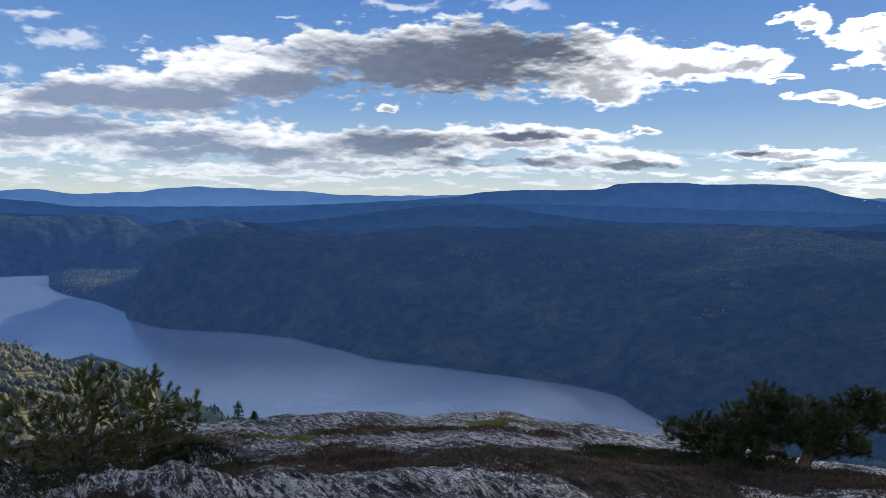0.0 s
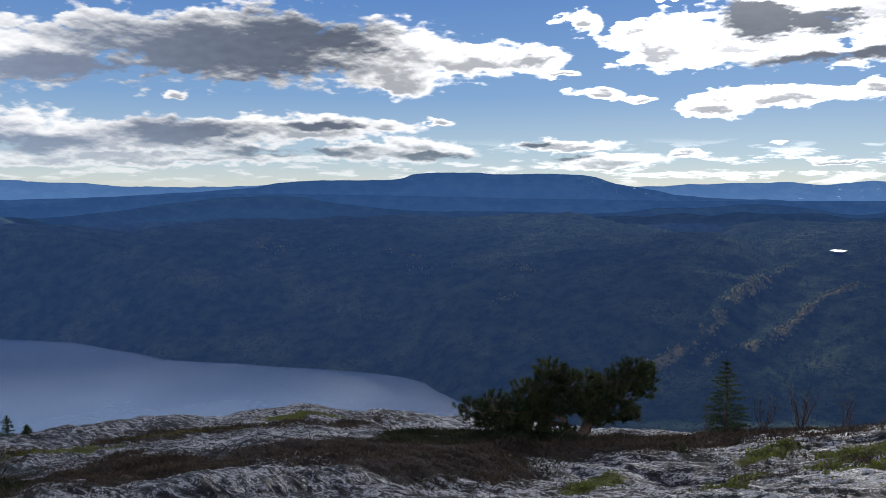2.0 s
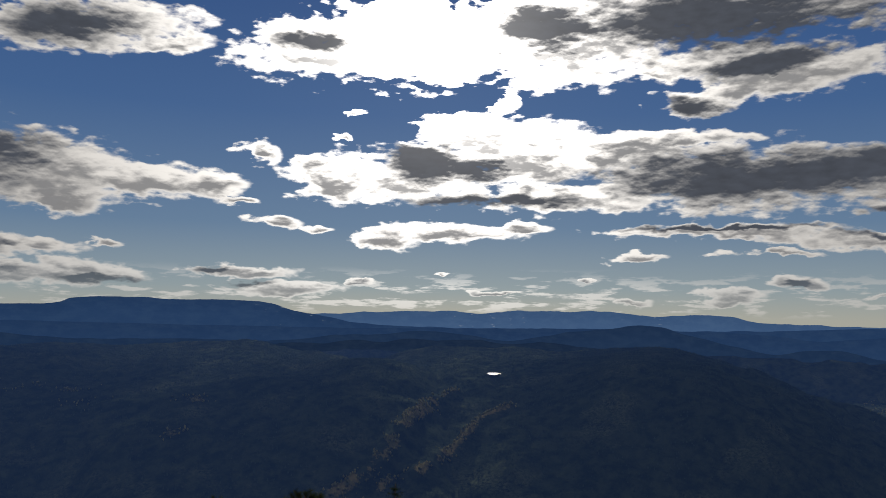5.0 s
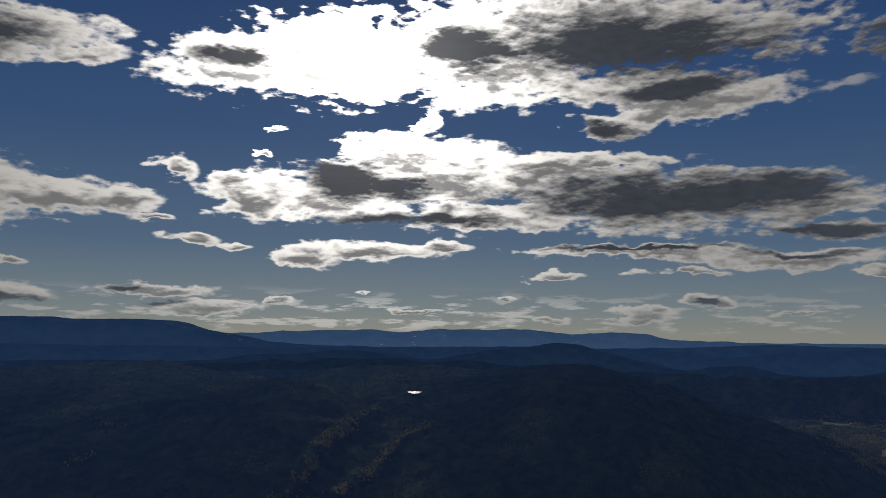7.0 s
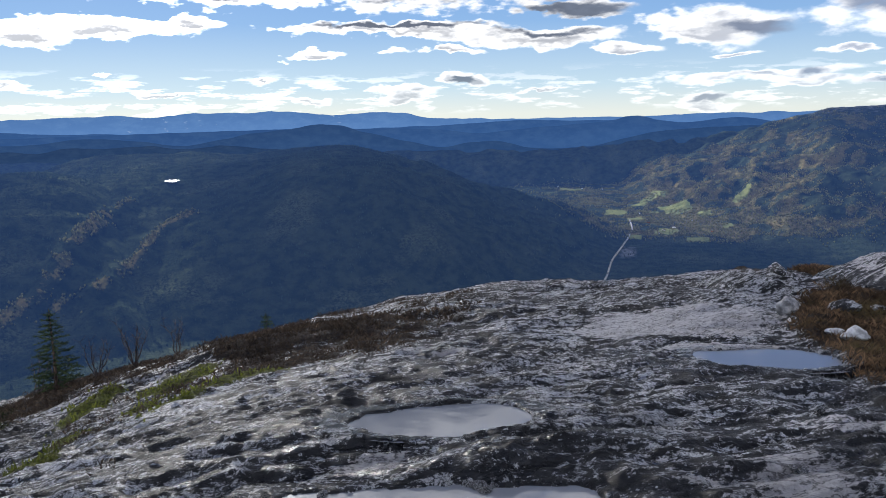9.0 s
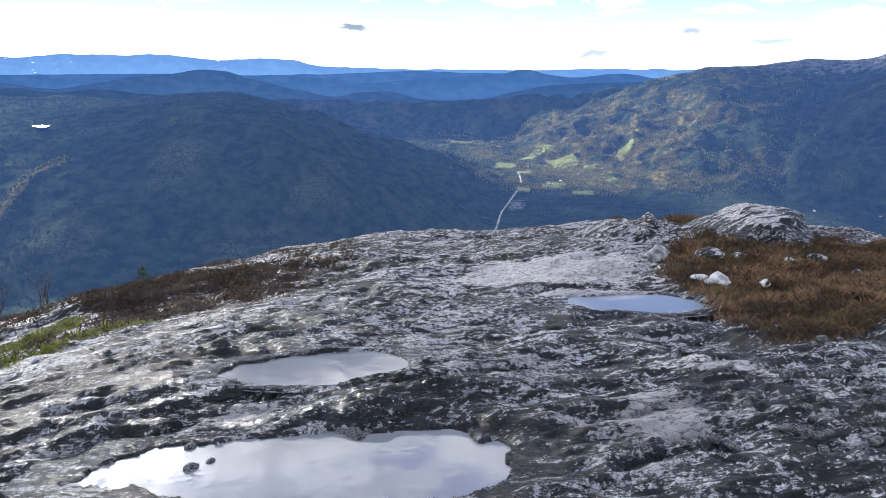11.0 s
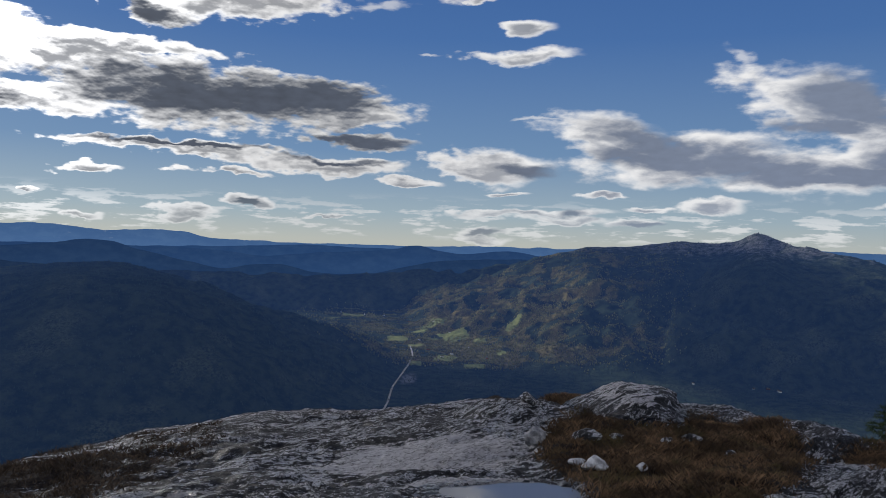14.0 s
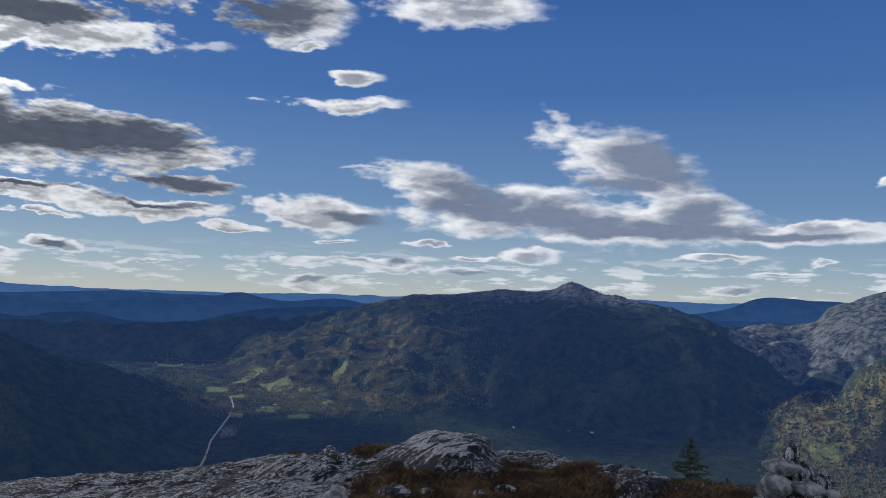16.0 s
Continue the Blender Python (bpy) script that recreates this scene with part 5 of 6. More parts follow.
def boulder():
    """The whaleback boulder at the rim: steep end to one side, pale sloping top."""
    bm = bmesh.new()
    bmesh.ops.create_icosphere(bm, subdivisions=6, radius=1.0)
    for v in bm.verts:
        p = v.co.copy()
        p.y = math.copysign(abs(p.y) ** 0.8, p.y)
        p *= 1.0 + 0.08 * noise.fractal(p * 1.5, 0.7, 2.0, 4)
        ledge = 0.03 * math.sin(13 * (p.z + 0.3 * p.y) + 3 * noise.noise(p * 2)) + 0.03 * noise.fractal(p * 5, 0.8, 2.0, 5)
        p *= 1.0 + ledge
        z = math.copysign(abs(p.z) ** 0.72, p.z) * 0.43
        if z > 0:   # the top slopes down towards one end, where the foot runs out; the other end is steep
            z *= 1.0 - 0.38 * max(0.0, p.y) ** 1.2
        v.co = Vector((p.x * 0.60, p.y * (0.66 if p.y > 0 else 0.56), z))
    me = bpy.data.meshes.new("boulder")
    for f in bm.faces:
        f.smooth = True
    bm.to_mesh(me)
    bm.free()
    me.materials.append(ROCK)
    co = np.array([v.co for v in me.vertices])
    # top set paler than the sides
    set_attr(me, "pale", 0.6 * np.clip((co[:, 2] - 0.26) / 0.10, 0, 1) * np.clip((co[:, 1] + 0.35) / 0.15, 0, 1) * np.clip((0.55 - co[:, 1]) / 0.2, 0, 1))
    for name in ("veg", "moss"):
        set_attr(me, name, np.zeros(len(co)))
    # sides made darker and smoother below the top; no water meant
    set_attr(me, "wet", np.clip((0.30 - co[:, 2]) / 0.08, 0, 1) * 1.6)
    ob = new("boulder", me)
    ob.location = (7.95, 0.17, -0.01)
    return tagged(ob, "big grey lichened boulder with a pale top at the rim", "boulder")


boulder()
stone("square light grey block of rock on the heath", 6.55, 0.78, (0.08, 0.09, 0.085), 12, PALE_STONE, 35, 0.15, cuts=9)
stone("grey stone half sunk in withered grass", 6.75, 0.42, (0.09, 0.12, 0.07), 13, STONE, 15, 0.35)
for k, (x, y, s) in enumerate(((6.16, 0.44, 0.046), (6.10, 0.30, 0.056), (6.2, 0.02, 0.04), (6.05, 0.38, 0.03), (6.22, 0.33, 0.034), (6.45, -0.05, 0.03))):
    stone("lump of white quartz lying in withered grass", x, y, (s, s * 1.5, s * (1.1 if k == 1 else 0.8)), 20 + k, QUARTZ, 40 * k, 0.2, group="quartz lumps", cuts=10)
for k, (x, y, s) in enumerate(((7.2, -0.35, 0.06), (7.0, -0.6, 0.05), (7.4, 0.95, 0.08), (6.9, 0.2, 0.05), (7.05, -0.15, 0.05))):
    stone("small grey stone lying in withered grass", x, y, (s, s * 1.4, s * 0.8), 40 + k, STONE, 55 * k, 0.3, group="stones on the heath")
# gravel and pebbles on the bare rock
rs = random.Random(5)
shapes = [part("pebble", stone_bm((1.0, 0.8, 0.6), 80 + k, 8, 0.1, 2), STONE) for k in range(4)]
for k, s in enumerate(shapes):
    s.location, s.scale = (4.3 + 0.1 * k, -0.25 - 0.06 * k, float(top_at(4.3 + 0.1 * k, -0.25 - 0.06 * k)) + 0.008), (0.025,) * 3
    tagged(s, "small loose grey pebble on the rock", "pebble", "pebbles on the rock")
for k in range(90):
    x, y = rs.gauss(4.0, 0.45), rs.gauss(-0.25, 0.28)
    s = rs.uniform(0.012, 0.04)
    copy_thing(shapes[k % 4], Matrix.LocRotScale((x, y, float(top_at(x, y)) + s * 0.3), Euler((0, 0, rs.uniform(0, 6))), (1, 1, 1))).scale = (s, s, s)
for x, y, s in ((3.13, 1.52, 0.045), (3.1, 1.47, 0.035), (3.16, 1.46, 0.03), (3.12, 1.56, 0.028), (2.78, 2.02, 0.03), (2.72, 1.88, 0.022), (2.66, 1.92, 0.036)):
    copy_thing(shapes[0], Matrix.LocRotScale((x, y, POOLS[0][5] + s * 0.1), Euler((0, 0, rs.uniform(0, 6))), (1, 1, 1))).scale = (s, s, s)


def cairn(x, y, b):
    """A small heap of stacked stones: slabs and blocks below, a rounded one on top."""
    base = new("cairn")
    ground = float(top_at(x, y))
    base.location = (x, y, ground - 0.03)
    across, deep = Vector((math.cos(radians(b)), -math.sin(radians(b)), 0)), Vector((math.sin(radians(b)), math.cos(radians(b)), 0))
    lift = 0.60 - ground
    # across, depth, middle's height under the top, half sizes, pale or grey
    rows = ((-0.02, 0.0, 0.03, 0.055, 0.05, 0.072, 0), (-0.075, -0.02, 0.105, 0.125, 0.10, 0.060, 1), (0.055, 0.02, 0.135, 0.105, 0.10, 0.058, 0), (-0.115, -0.03, 0.235, 0.125, 0.12, 0.092, 1), (0.075, -0.04, 0.225, 0.12, 0.10, 0.055, 1),
            (0.165, 0.03, 0.185, 0.075, 0.08, 0.05, 0), (0.12, -0.03, 0.295, 0.17, 0.12, 0.052, 0), (0.20, 0.0, 0.25, 0.10, 0.09, 0.045, 1), (-0.03, 0.12, 0.22, 0.16, 0.12, 0.08, 0), (0.08, 0.14, 0.29, 0.17, 0.13, 0.07, 0),
            (-0.12, 0.0, 0.385, 0.16, 0.15, 0.085, 0), (0.06, -0.06, 0.385, 0.16, 0.13, 0.07, 1), (0.20, 0.0, 0.37, 0.14, 0.13, 0.08, 0), (-0.02, 0.16, 0.40, 0.2, 0.14, 0.09, 0), (-0.16, -0.03, 0.50, 0.17, 0.16, 0.07, 0),
            (0.04, -0.08, 0.50, 0.18, 0.15, 0.07, 0), (0.23, 0.0, 0.49, 0.16, 0.15, 0.075, 1), (0.08, 0.16, 0.50, 0.2, 0.15, 0.08, 0))
    rnd = random.Random(9)
    for k, (c, d, down, hx, hy, hz, pale) in enumerate(rows):
        s = part("stone", stone_bm((hx * 1.05, hy * 1.1, hz * 1.3), 200 + k, 11, 0.07), PALE_STONE if pale else STONE, base)
        s.location = across * c + deep * d + Vector((0, 0, max(lift - down, hz * 0.7) + 0.03))
        s.rotation_euler = (rnd.uniform(-0.1, 0.1), rnd.uniform(-0.12, 0.12), radians(-b) + rnd.uniform(-0.25, 0.25))
    return tagged(base, "small cairn of stacked grey and white stones", "cairn")


cairn(6.74, -2.22, 112.0)

# ---- trees and bushes on the summit ----
def tube(bm, pts, radii, sides=6):
    """A tapering stem along a line of points."""
    rings = []
    for i, p in enumerate(pts):
        d = (pts[min(i + 1, len(pts) - 1)] - pts[max(i - 1, 0)]).normalized()
        u = d.orthogonal().normalized()
        w = d.cross(u)
        rings.append([bm.verts.new(p + (u * math.cos(a) + w * math.sin(a)) * radii[i]) for a in (k / sides * 6.283 for k in range(sides))])
    for a, b in zip(rings, rings[1:]):
        for k in range(sides):
            bm.faces.new((a[k], a[(k + 1) % sides], b[(k + 1) % sides], b[k]))
    bm.faces.new(rings[-1])


def bent_line(a, b, steps, wobble, rnd, sag=0.0):
    out = []
    for i in range(steps + 1):
        s = i / steps
        p = a.lerp(b, s) + Vector((0, 0, sag * math.sin(s * math.pi)))
        if 0 < i < steps:
            p += Vector((rnd.uniform(-1, 1), rnd.uniform(-1, 1), rnd.uniform(-1, 1))) * wobble
        out.append(p)
    return out


def needles(bm, p, way, length, count, rnd, thick=0.0035):
    """A tuft of needles round the end of a twig."""
    u = way.orthogonal().normalized()
    w = way.cross(u)
    for _ in range(count):
        a, lean = rnd.uniform(0, 6.283), rnd.uniform(0.25, 1.25)
        d = (way * math.cos(lean) + (u * math.cos(a) + w * math.sin(a)) * math.sin(lean)).normalized()
        s = d.orthogonal().normalized() * thick
        o = p - way * rnd.uniform(0, length * 0.9)
        bm.faces.new((bm.verts.new(o - s), bm.verts.new(o + s), bm.verts.new(o + d * length * rnd.uniform(0.7, 1.15))))


def pine(label, b, r, trunk, limbs, clumps, seed, tufts=60, tuft=0.075, drop=0.0, leaf=None):
    """A stunted pine. trunk, limbs and clumps are laid out as (across, up) as seen from the summit's middle; clumps are masses of needled twigs."""
    rnd = random.Random(seed)
    x, y = CX + r * math.sin(radians(b)), CY + r * math.cos(radians(b))
    base = new("pine_tree")
    base.location = (x, y, float(top_at(x, y)) - 0.03 - drop)
    across, deep = Vector((math.cos(radians(b)), -math.sin(radians(b)), 0)), Vector((math.sin(radians(b)), math.cos(radians(b)), 0))

    def at(c, u, d=0.0):
        return across * c + deep * d + Vector((0, 0, u))
    wood_bm = bmesh.new()
    line = [at(c, u, rnd.uniform(-0.04, 0.04)) for c, u, _ in trunk]
    tube(wood_bm, line, [w for _, _, w in trunk], 8)
    part("trunk", wood_bm, BARK, base, "rough grey-brown trunk")
    joints = list(line)
    for (c0, u0), (c1, u1), w in limbs:
        bm = bmesh.new()
        ln = bent_line(at(c0, u0), at(c1, u1, rnd.uniform(-0.15, 0.15)), 6, 0.035, rnd, 0.04)
        tube(bm, ln, [w * (1 - 0.7 * i / 6) for i in range(7)], 6)
        part("limb", bm, BARK, base)
        joints += ln[2:]
    for c, u, wide, high in clumps:
        twig_bm, leaf_bm = bmesh.new(), bmesh.new()
        mid = at(c, u)
        root = min(joints, key=lambda j: (j - mid).length)
        tube(twig_bm, bent_line(root, mid, 4, 0.03, rnd), [0.012, 0.010, 0.008, 0.006, 0.004], 5)
        for _ in range(int(tufts * wide * high / 0.06)):
            v = Vector((rnd.gauss(0, 1), rnd.gauss(0, 1), rnd.gauss(0, 1))).normalized() * rnd.uniform(0.35, 1.08) ** 0.6
            end = mid + across * v.x * wide + deep * v.y * wide * 0.9 + Vector((0, 0, v.z * high))
            start = mid.lerp(end, rnd.uniform(0.35, 0.6)) - Vector((0, 0, 0.03))
            tube(twig_bm, [start, start.lerp(end, 0.6) + Vector((0, 0, -0.01)), end], [0.005, 0.004, 0.002], 3)
            way = ((end - start).normalized() + Vector((0, 0, 0.7))).normalized()
            needles(leaf_bm, end, way, tuft, 30, rnd, 0.0042)
        tagged(part("twig_mass", twig_bm, BARK, base), kind="stuff")
        tagged(part("foliage", leaf_bm, leaf or NEEDLE, base, "dark green pine needles", smooth=False), kind="stuff")
    return tagged(base, label, "pine tree", "stunted pines")


pine("crooked stunted pine with a spreading dark crown on the rock", 21.8, 8.1,
     ((0.0, 0.0, 0.075), (-0.02, 0.16, 0.065), (0.03, 0.30, 0.055), (0.0, 0.48, 0.035), (-0.06, 0.62, 0.02)),
     (((0.0, 0.12), (-0.48, 0.42), 0.040), ((-0.2, 0.25), (-1.1, 0.38), 0.030), ((0.02, 0.22), (0.42, 0.62), 0.042), ((0.3, 0.5), (0.55, 0.82), 0.02), ((-0.35, 0.35), (-0.35, 0.75), 0.02), ((0.0, 0.2), (-0.3, 0.1), 0.02)),
     ((-1.22, 0.40, 0.20, 0.12), (-0.98, 0.46, 0.22, 0.15), (-0.75, 0.38, 0.22, 0.16), (-0.5, 0.44, 0.22, 0.18), (-0.42, 0.70, 0.24, 0.16), (-0.22, 0.80, 0.16, 0.11), (-0.15, 0.55, 0.2, 0.16),
      (0.15, 0.58, 0.22, 0.15), (0.38, 0.62, 0.22, 0.17), (0.52, 0.80, 0.20, 0.14), (0.62, 0.90, 0.12, 0.09), (0.36, 0.86, 0.14, 0.09), (0.45, 0.42, 0.15, 0.10), (-0.7, 0.2, 0.2, 0.1), (-0.3, 0.2, 0.22, 0.12), (0.1, 0.35, 0.16, 0.1),
      (-0.6, 0.58, 0.26, 0.18), (-0.3, 0.52, 0.26, 0.2), (-0.05, 0.72, 0.24, 0.16), (0.2, 0.74, 0.22, 0.14), (0.05, 0.48, 0.24, 0.16), (0.3, 0.45, 0.22, 0.16), (-0.85, 0.32, 0.26, 0.14), (-1.05, 0.3, 0.2, 0.12), (-0.55, 0.3, 0.26, 0.14),
      (-0.38, 0.86, 0.2, 0.13), (0.5, 0.92, 0.16, 0.12), (0.62, 0.7, 0.16, 0.14)), 3, 150, 0.054, drop=0.06)
pine("low bushy pine with drooping branches among the heather", -29.5, 8.2,
     ((0.0, 0.0, 0.07), (0.08, 0.2, 0.06), (0.15, 0.45, 0.045), (0.22, 0.75, 0.028), (0.28, 0.98, 0.014)),
     (((0.05, 0.15), (-0.6, 0.45), 0.035), ((0.1, 0.3), (0.8, 0.5), 0.035), ((0.1, 0.25), (0.95, 0.22), 0.03), ((0.15, 0.5), (0.72, 0.9), 0.022), ((0.1, 0.4), (-0.3, 0.85), 0.022), ((0.05, 0.1), (0.5, 0.1), 0.03)),
     ((-0.75, 0.45, 0.32, 0.22), (-0.4, 0.72, 0.32, 0.2), (-0.1, 0.5, 0.32, 0.26), (0.1, 0.82, 0.26, 0.2), (0.14, 1.0, 0.1, 0.13), (0.34, 0.98, 0.12, 0.14), (0.4, 0.68, 0.3, 0.22), (0.66, 0.93, 0.17, 0.13), (0.78, 0.66, 0.26, 0.2),
      (1.02, 0.5, 0.2, 0.18), (1.12, 0.66, 0.09, 0.1), (0.6, 0.35, 0.34, 0.2), (0.95, 0.22, 0.24, 0.14), (0.25, 0.25, 0.36, 0.18), (-0.4, 0.2, 0.4, 0.18), (0.55, 0.1, 0.3, 0.12), (-0.95, 0.2, 0.35, 0.2)), 4, 58, 0.060, leaf=NEEDLE_SUNNY)


def spruce(label, x, y, high, seed, wide=0.26, z=None):
    """A young spruce: a straight stem with whorls of drooping needled boughs."""
    rnd = random.Random(seed)
    base = new("spruce_tree")
    base.location = (x, y, (float(top_at(x, y)) if z is None else z) - 0.02)
    bm = bmesh.new()
    tube(bm, [Vector((0, 0, 0)), Vector((0.01, 0, high * 0.5)), Vector((0, 0, high))], [high * 0.022, high * 0.015, high * 0.003], 6)
    part("trunk", bm, BARK, base)
    leaf_bm = bmesh.new()
    whorls = max(7, int(high * 16))
    for k in range(whorls):
        u = 0.06 + 0.92 * k / whorls
        out = wide * high * 1.5 * (1 - u) ** 0.8 + 0.02
        for j in range(7):
            a = j / 7 * 6.283 + k * 0.9 + rnd.uniform(-0.2, 0.2)
            ln = out * rnd.uniform(0.65, 1.1)
            tip = Vector((math.cos(a) * ln, math.sin(a) * ln, u * high + ln * rnd.uniform(-0.25, 0.25)))
            root = Vector((0, 0, u * high))
            for s in np.linspace(0.3, 1.0, max(2, int(ln / 0.035))):
                needles(leaf_bm, root.lerp(tip, s), (tip - root).normalized(), 0.035 + high * 0.012, 9, rnd, 0.004)
    for _ in range(3):
        needles(leaf_bm, Vector((0, 0, high * rnd.uniform(0.93, 1.02))), Vector((0, 0, 1)), 0.05, 14, rnd, 0.004)
    tagged(part("foliage", leaf_bm, SPRUCE, base, "dark green needles", smooth=False), kind="stuff")
    return tagged(base, label, "spruce tree", "young spruces")


spruce("slender young spruce behind the rock", 5.95, 8.55, 1.0, 11, 0.24)
spruce("tiny spruce seedling on the rim of the rock", -3.05, 11.7, 0.30, 12, 0.24)
spruce("tiny spruce seedling on the rim of the rock", -2.82, 11.75, 0.13, 13, 0.3)
spruce("small spruce top showing over the rim", CX + 10.7 * math.sin(radians(46.5)), CY + 10.7 * math.cos(radians(46.5)), 0.42, 14, 0.3)
spruce("small bright green spruce below the rim", CX + 10.2 * math.sin(radians(105.3)), CY + 10.2 * math.cos(radians(105.3)), 0.85, 15, 0.34)
spruce("small bright green spruce below the rim", CX + 10.8 * math.sin(radians(107.5)), CY + 10.8 * math.cos(radians(107.5)), 0.6, 16, 0.36)


def bare_bush(label, x, y, high, stems, seed):
    """A leafless bush of thin twigs."""
    rnd = random.Random(seed)
    base = new("bare_bush")
    base.location = (x, y, float(top_at(x, y)) - 0.02)
    for _ in range(stems):
        bm = bmesh.new()
        a = rnd.uniform(0, 6.283)
        tip = Vector((math.cos(a) * high * 0.3, math.sin(a) * high * 0.3, high * rnd.uniform(0.6, 1.0)))
        line = bent_line(Vector((0, 0, 0)), tip, 5, 0.02, rnd)
        tube(bm, line, [0.008 * (1 - 0.14 * i) for i in range(6)], 4)
        for p in line[1:]:
            for _ in range(3):
                e = p + Vector((rnd.uniform(-1, 1), rnd.uniform(-1, 1), rnd.uniform(0.3, 1.3))) * high * 0.14
                tube(bm, [p, p.lerp(e, 0.5) + Vector((0.006, 0, 0)), e], [0.003, 0.0025, 0.0012], 3)
        part("stem", bm, TWIG, base)
    return tagged(base, label, "bush", "bare bushes")


for k, (x, y, h, n) in enumerate(((6.35, 8.35, 0.55, 6), (6.7, 8.1, 0.62, 7), (7.2, 7.9, 0.5, 4), (6.1, 8.7, 0.4, 5), (6.0, 9.0, 0.5, 4))):
    bare_bush("leafless grey birch bush on the rim of the rock", x, y, h, n, 70 + k)

# ---- heather, withered grass, moss: past counting ----
def tufts(label, name, mask, count, box, high, blades, mat, spread, lean, width):
    """Blades and sprigs standing on the summit where the mask lets them."""
    r_ = np.random.default_rng(len(label))
    x, y = r_.uniform(box[0], box[1], count * 5), r_.uniform(box[2], box[3], count * 5)
    keep = r_.uniform(0.25, 1, count * 5) < mask(x, y)
    x, y = x[keep][:count], y[keep][:count]
    z = top_at(x, y) - 0.01
    n = len(x)
    grow = 0.6 + 0.8 * np.clip(fbm(x / 0.5, y / 0.5, 3, 90) + 0.5, 0, 1)
    v, f = [], []
    for k in range(blades):
        a, h = r_.uniform(0, 6.283, n), high * grow * r_.uniform(0.5, 1.2, n)
        ox, oy = r_.normal(0, spread, n), r_.normal(0, spread, n)
        lx, ly = np.cos(a) * h * lean * r_.uniform(0.2, 1, n), np.sin(a) * h * lean * r_.uniform(0.2, 1, n)
        s = r_.uniform(0, 6.283, n)
        wx, wy = np.cos(s) * width, np.sin(s) * width
        v.append(np.stack([np.stack([x + ox - wx, y + oy - wy, z], -1), np.stack([x + ox + wx, y + oy + wy, z], -1),
                           np.stack([x + ox + lx * 0.4 + wx * 0.8, y + oy + ly * 0.4 + wy * 0.8, z + h * 0.6], -1), np.stack([x + ox + lx * 1.3, y + oy + ly * 1.3, z + h], -1)], 1))
    v = np.concatenate(v)
    i = (np.arange(len(v)) * 4)[:, None]
    f = np.concatenate([i + np.array([[0, 1, 2]]), i + np.array([[0, 2, 3]])])
    return tagged(new(name, mesh_from(name, v.reshape(-1, 3), f, mat)), label, name, kind="stuff")


tufts("dark brown heather covering hollows of the rock", "heather", heath_mask, 26000, (-7, 8, 3, 12.5), 0.030, 7, HEATHER, 0.040, 0.9, 0.0045)
def scrub_mask(x, y):
    b, r = np.degrees(np.arctan2(x - CX, y - CY)), np.hypot(x - CX, y - CY)
    return soft_box(b, 6, 30, 6) * soft_box(r, 6.6, 8.6, 0.8) * (0.5 + fbm(x / 0.8, y / 0.8, 3, 66)) + 0.8 * soft_box(b, -34, -19, 4) * soft_box(r, 6.9, 8.6, 0.8)


tufts("low dark green juniper scrub round the pines", "juniper", scrub_mask, 17000, (-7, 6, 4, 11), 0.050, 8, JUNIPER, 0.05, 1.0, 0.0045)
tufts("rust-brown withered grass on the summit heath", "grass", grass_mask, 15000, (4.3, 10, -4, 1.4), 0.045, 6, GRASS, 0.035, 0.9, 0.0022)
tufts("yellow-green moss cushions on the rock", "moss", moss_mask, 5000, (-3.5, 6, 3, 12), 0.03, 5, MOSS, 0.03, 0.5, 0.008)

# ---- the valley: road, farms, tarn ----
def on_land(b, r, lift=0.0):
    z = float(land(np.array([b]), np.array([r]))[0])
    return Vector((r * math.sin(radians(b)), r * math.cos(radians(b)), z + lift))


def ribbon(label, rows, wide, lift):
    """A road laid over the land along bearings and distances."""
    pts = []
    for (b0, r0), (b1, r1) in zip(rows, rows[1:]):
        for s in np.linspace(0, 1, 14)[:-1]:
            pts.append(on_land(b0 + (b1 - b0) * s, r0 + (r1 - r0) * s, lift))
    pts.append(on_land(*rows[-1], lift))
    hs = [p.z for p in pts]
    for i, p in enumerate(pts):
        p.z = max(hs[max(0, i - 3):i + 4])
    bm = bmesh.new()
    prev = None
    for i, p in enumerate(pts):
        d = (pts[min(i + 1, len(pts) - 1)] - pts[max(i - 1, 0)]).normalized()
        side = Vector((d.y, -d.x, 0)).normalized() * wide / 2
        row = [bm.verts.new(p + side + Vector((0, 0, -2))), bm.verts.new(p + side), bm.verts.new(p - side), bm.verts.new(p - side + Vector((0, 0, -2)))]
        if prev:
            for k in range(3):
                bm.faces.new((prev[k], prev[k + 1], row[k + 1], row[k]))
        prev = row
    return tagged(part("road", bm, ASPHALT), label, "road", kind="structure")


ribbon("pale grey valley road winding along the foot of the hill", ((71.6, 1800), (72.05, 1950), (72.35, 2150), (72.9, 2330), (73.45, 2520), (73.75, 2720), (73.55, 2900)), 5.0, 1.2)


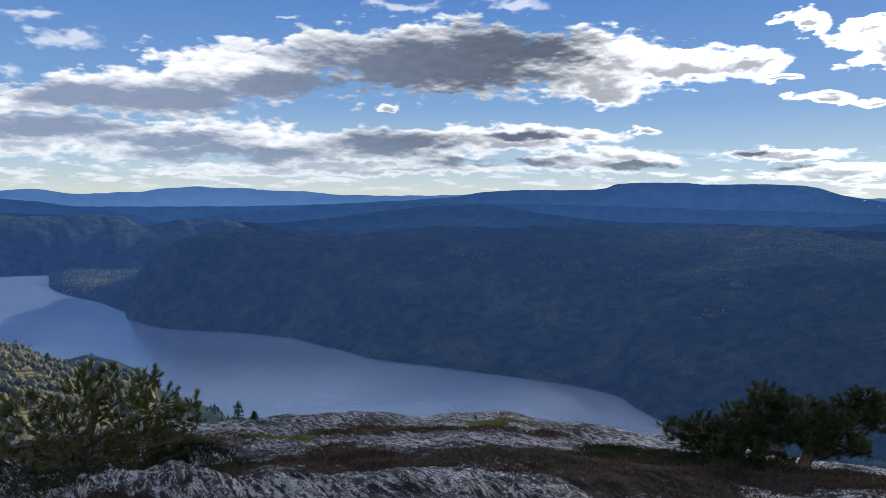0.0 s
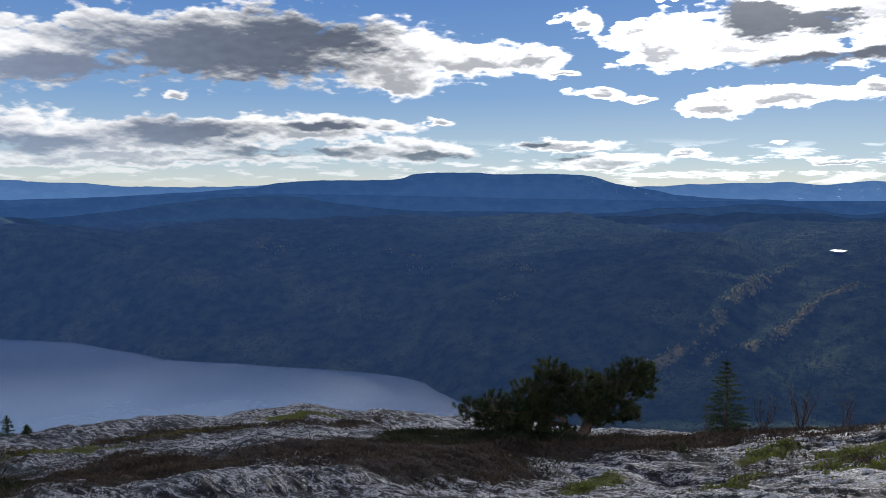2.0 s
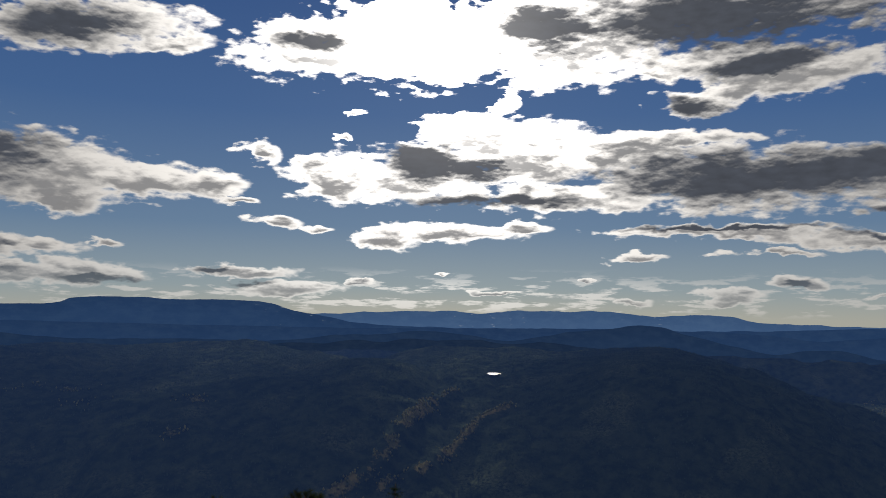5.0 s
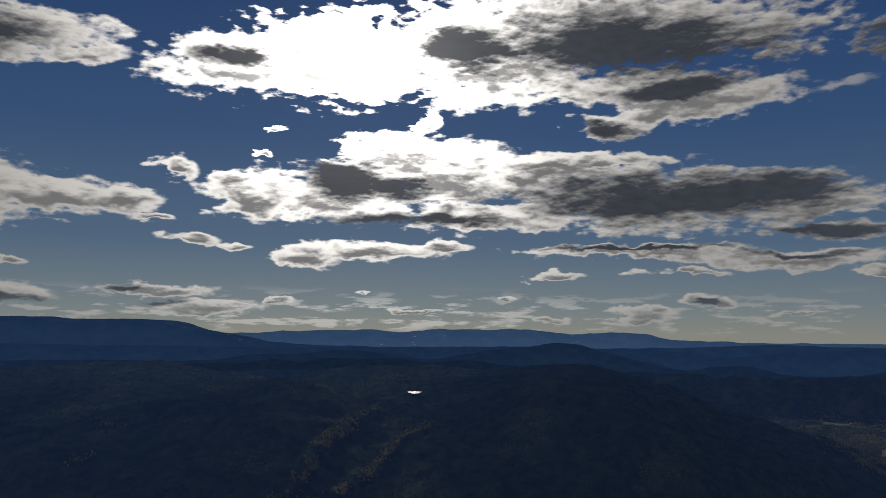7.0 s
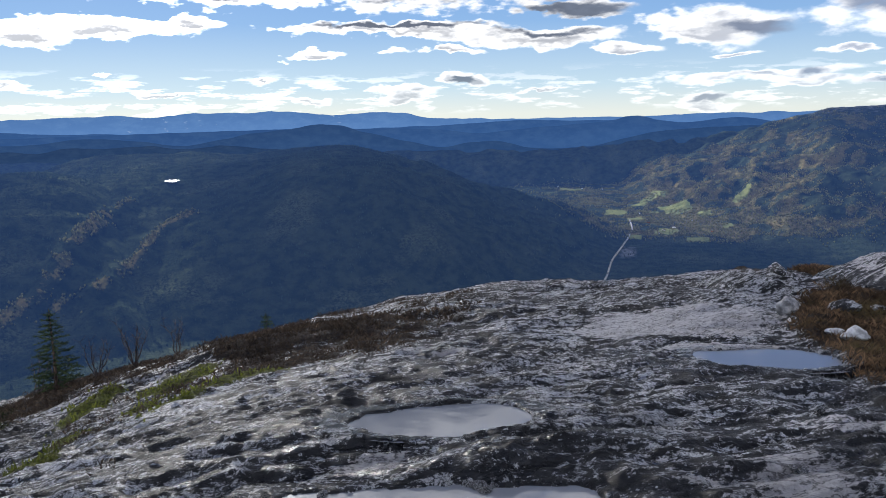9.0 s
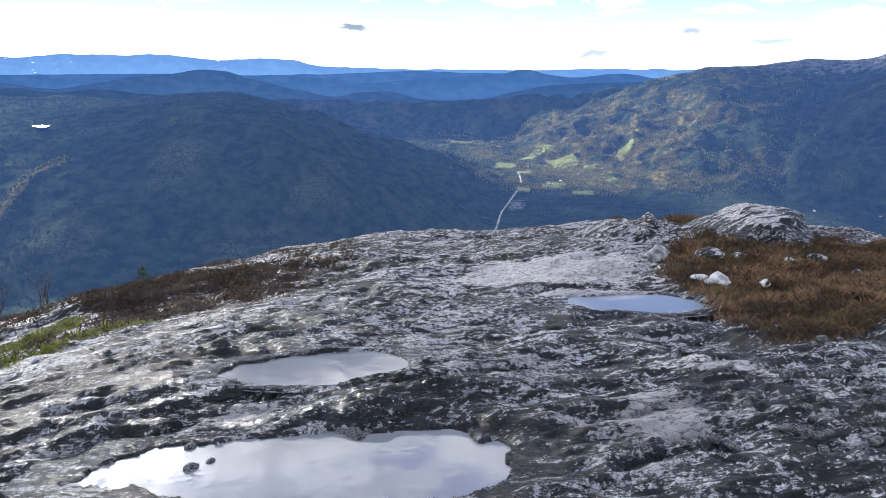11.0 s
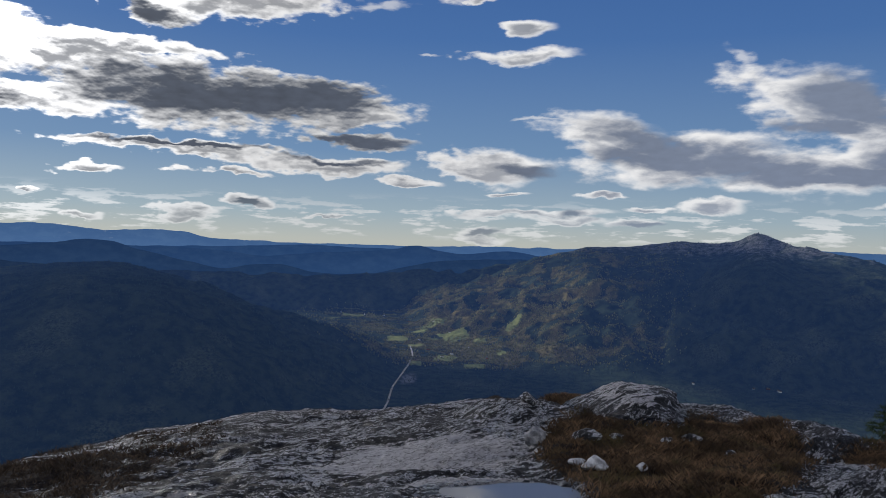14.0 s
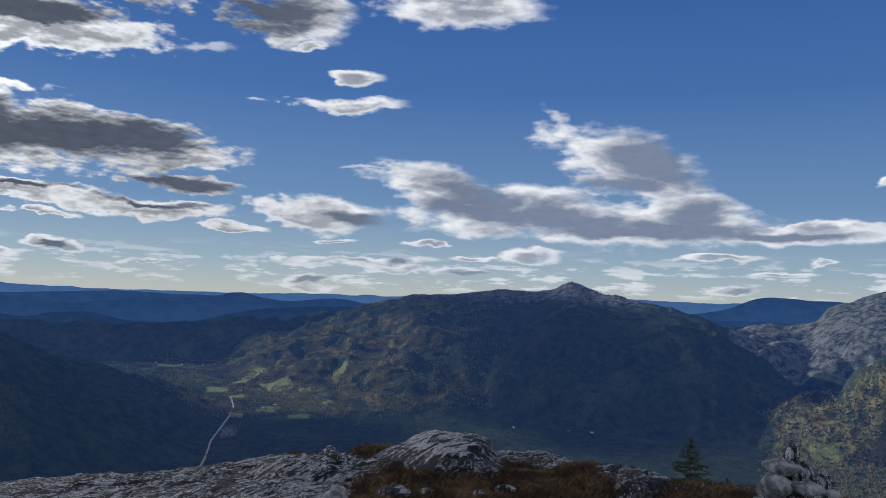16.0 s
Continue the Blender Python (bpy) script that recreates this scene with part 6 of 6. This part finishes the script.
def house(b, r, turn, wall, seed, label):
    """A small farmhouse with a pitched roof."""
    rnd = random.Random(seed)
    w, l, h = rnd.uniform(5, 6.5), rnd.uniform(7, 12), rnd.uniform(3.2, 4.2)
    base = new("farmhouse")
    base.location = on_land(b, r, -0.5)
    base.rotation_euler = (0, 0, radians(turn))
    bm = bmesh.new()
    bmesh.ops.create_cube(bm, size=1.0)
    for v in bm.verts:
        v.co = Vector((v.co.x * l, v.co.y * w, (v.co.z + 0.5) * h))
    part("wall", bm, wall, base, smooth=False)
    bm = bmesh.new()
    a = [bm.verts.new((sx_ * (l / 2 + 0.6), sy_ * (w / 2 + 0.7), h - 0.2)) for sx_ in (-1, 1) for sy_ in (-1, 1)]
    t = [bm.verts.new((sx_ * (l / 2 + 0.6), 0, h + w * 0.42)) for sx_ in (-1, 1)]
    for f in ((a[0], a[2], t[1], t[0]), (a[1], t[0], t[1], a[3]), (a[0], t[0], a[1]), (a[2], a[3], t[1]), (a[0], a[1], a[3], a[2])):
        bm.faces.new(f)
    part("roof", bm, ROOF, base, smooth=False)
    for k in (-1, 0, 1):
        bm = bmesh.new()
        bmesh.ops.create_cube(bm, size=1.0)
        for v in bm.verts:
            v.co = Vector((v.co.x * 1.3 + k * l * 0.3, v.co.y * 0.2 - w / 2 - 0.05, v.co.z * 1.4 + h * 0.55))
        part("window", bm, ROOF, base, smooth=False)
    return tagged(base, label, "house", "valley farms")


hr = random.Random(21)
for k, (b, r) in enumerate(((75.6, 2640), (75.9, 2700), (76.6, 2760), (74.9, 2850), (74.2, 3050), (76.4, 3250), (75.2, 3500), (73.4, 3700), (71.6, 3900), (70.2, 4000), (77.8, 2900), (79.2, 2700), (69.2, 4050), (68.5, 4120),
                            (97.5, 2440), (98.4, 2450), (99.1, 2430), (93.6, 2420), (113.0, 2430), (113.6, 2460), (114.3, 2400))):
    white = k % 4 != 3
    house(b, r, hr.uniform(0, 180), WHITE_WALL if white else RED_WALL, 300 + k, "white wooden farmhouse with a dark roof in the valley" if white else "red wooden barn with a dark roof in the valley")


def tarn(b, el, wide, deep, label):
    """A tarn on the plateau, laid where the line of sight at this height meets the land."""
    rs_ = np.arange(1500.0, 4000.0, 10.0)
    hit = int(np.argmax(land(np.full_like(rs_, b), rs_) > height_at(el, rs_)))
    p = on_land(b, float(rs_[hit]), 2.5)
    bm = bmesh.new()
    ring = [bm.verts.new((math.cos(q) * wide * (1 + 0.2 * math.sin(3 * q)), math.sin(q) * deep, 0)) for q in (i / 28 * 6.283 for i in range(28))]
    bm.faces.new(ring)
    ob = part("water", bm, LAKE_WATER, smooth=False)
    ob.location = p
    ob.rotation_euler = (0, 0, radians(-b))
    return tagged(ob, label, "tarn", kind="structure")


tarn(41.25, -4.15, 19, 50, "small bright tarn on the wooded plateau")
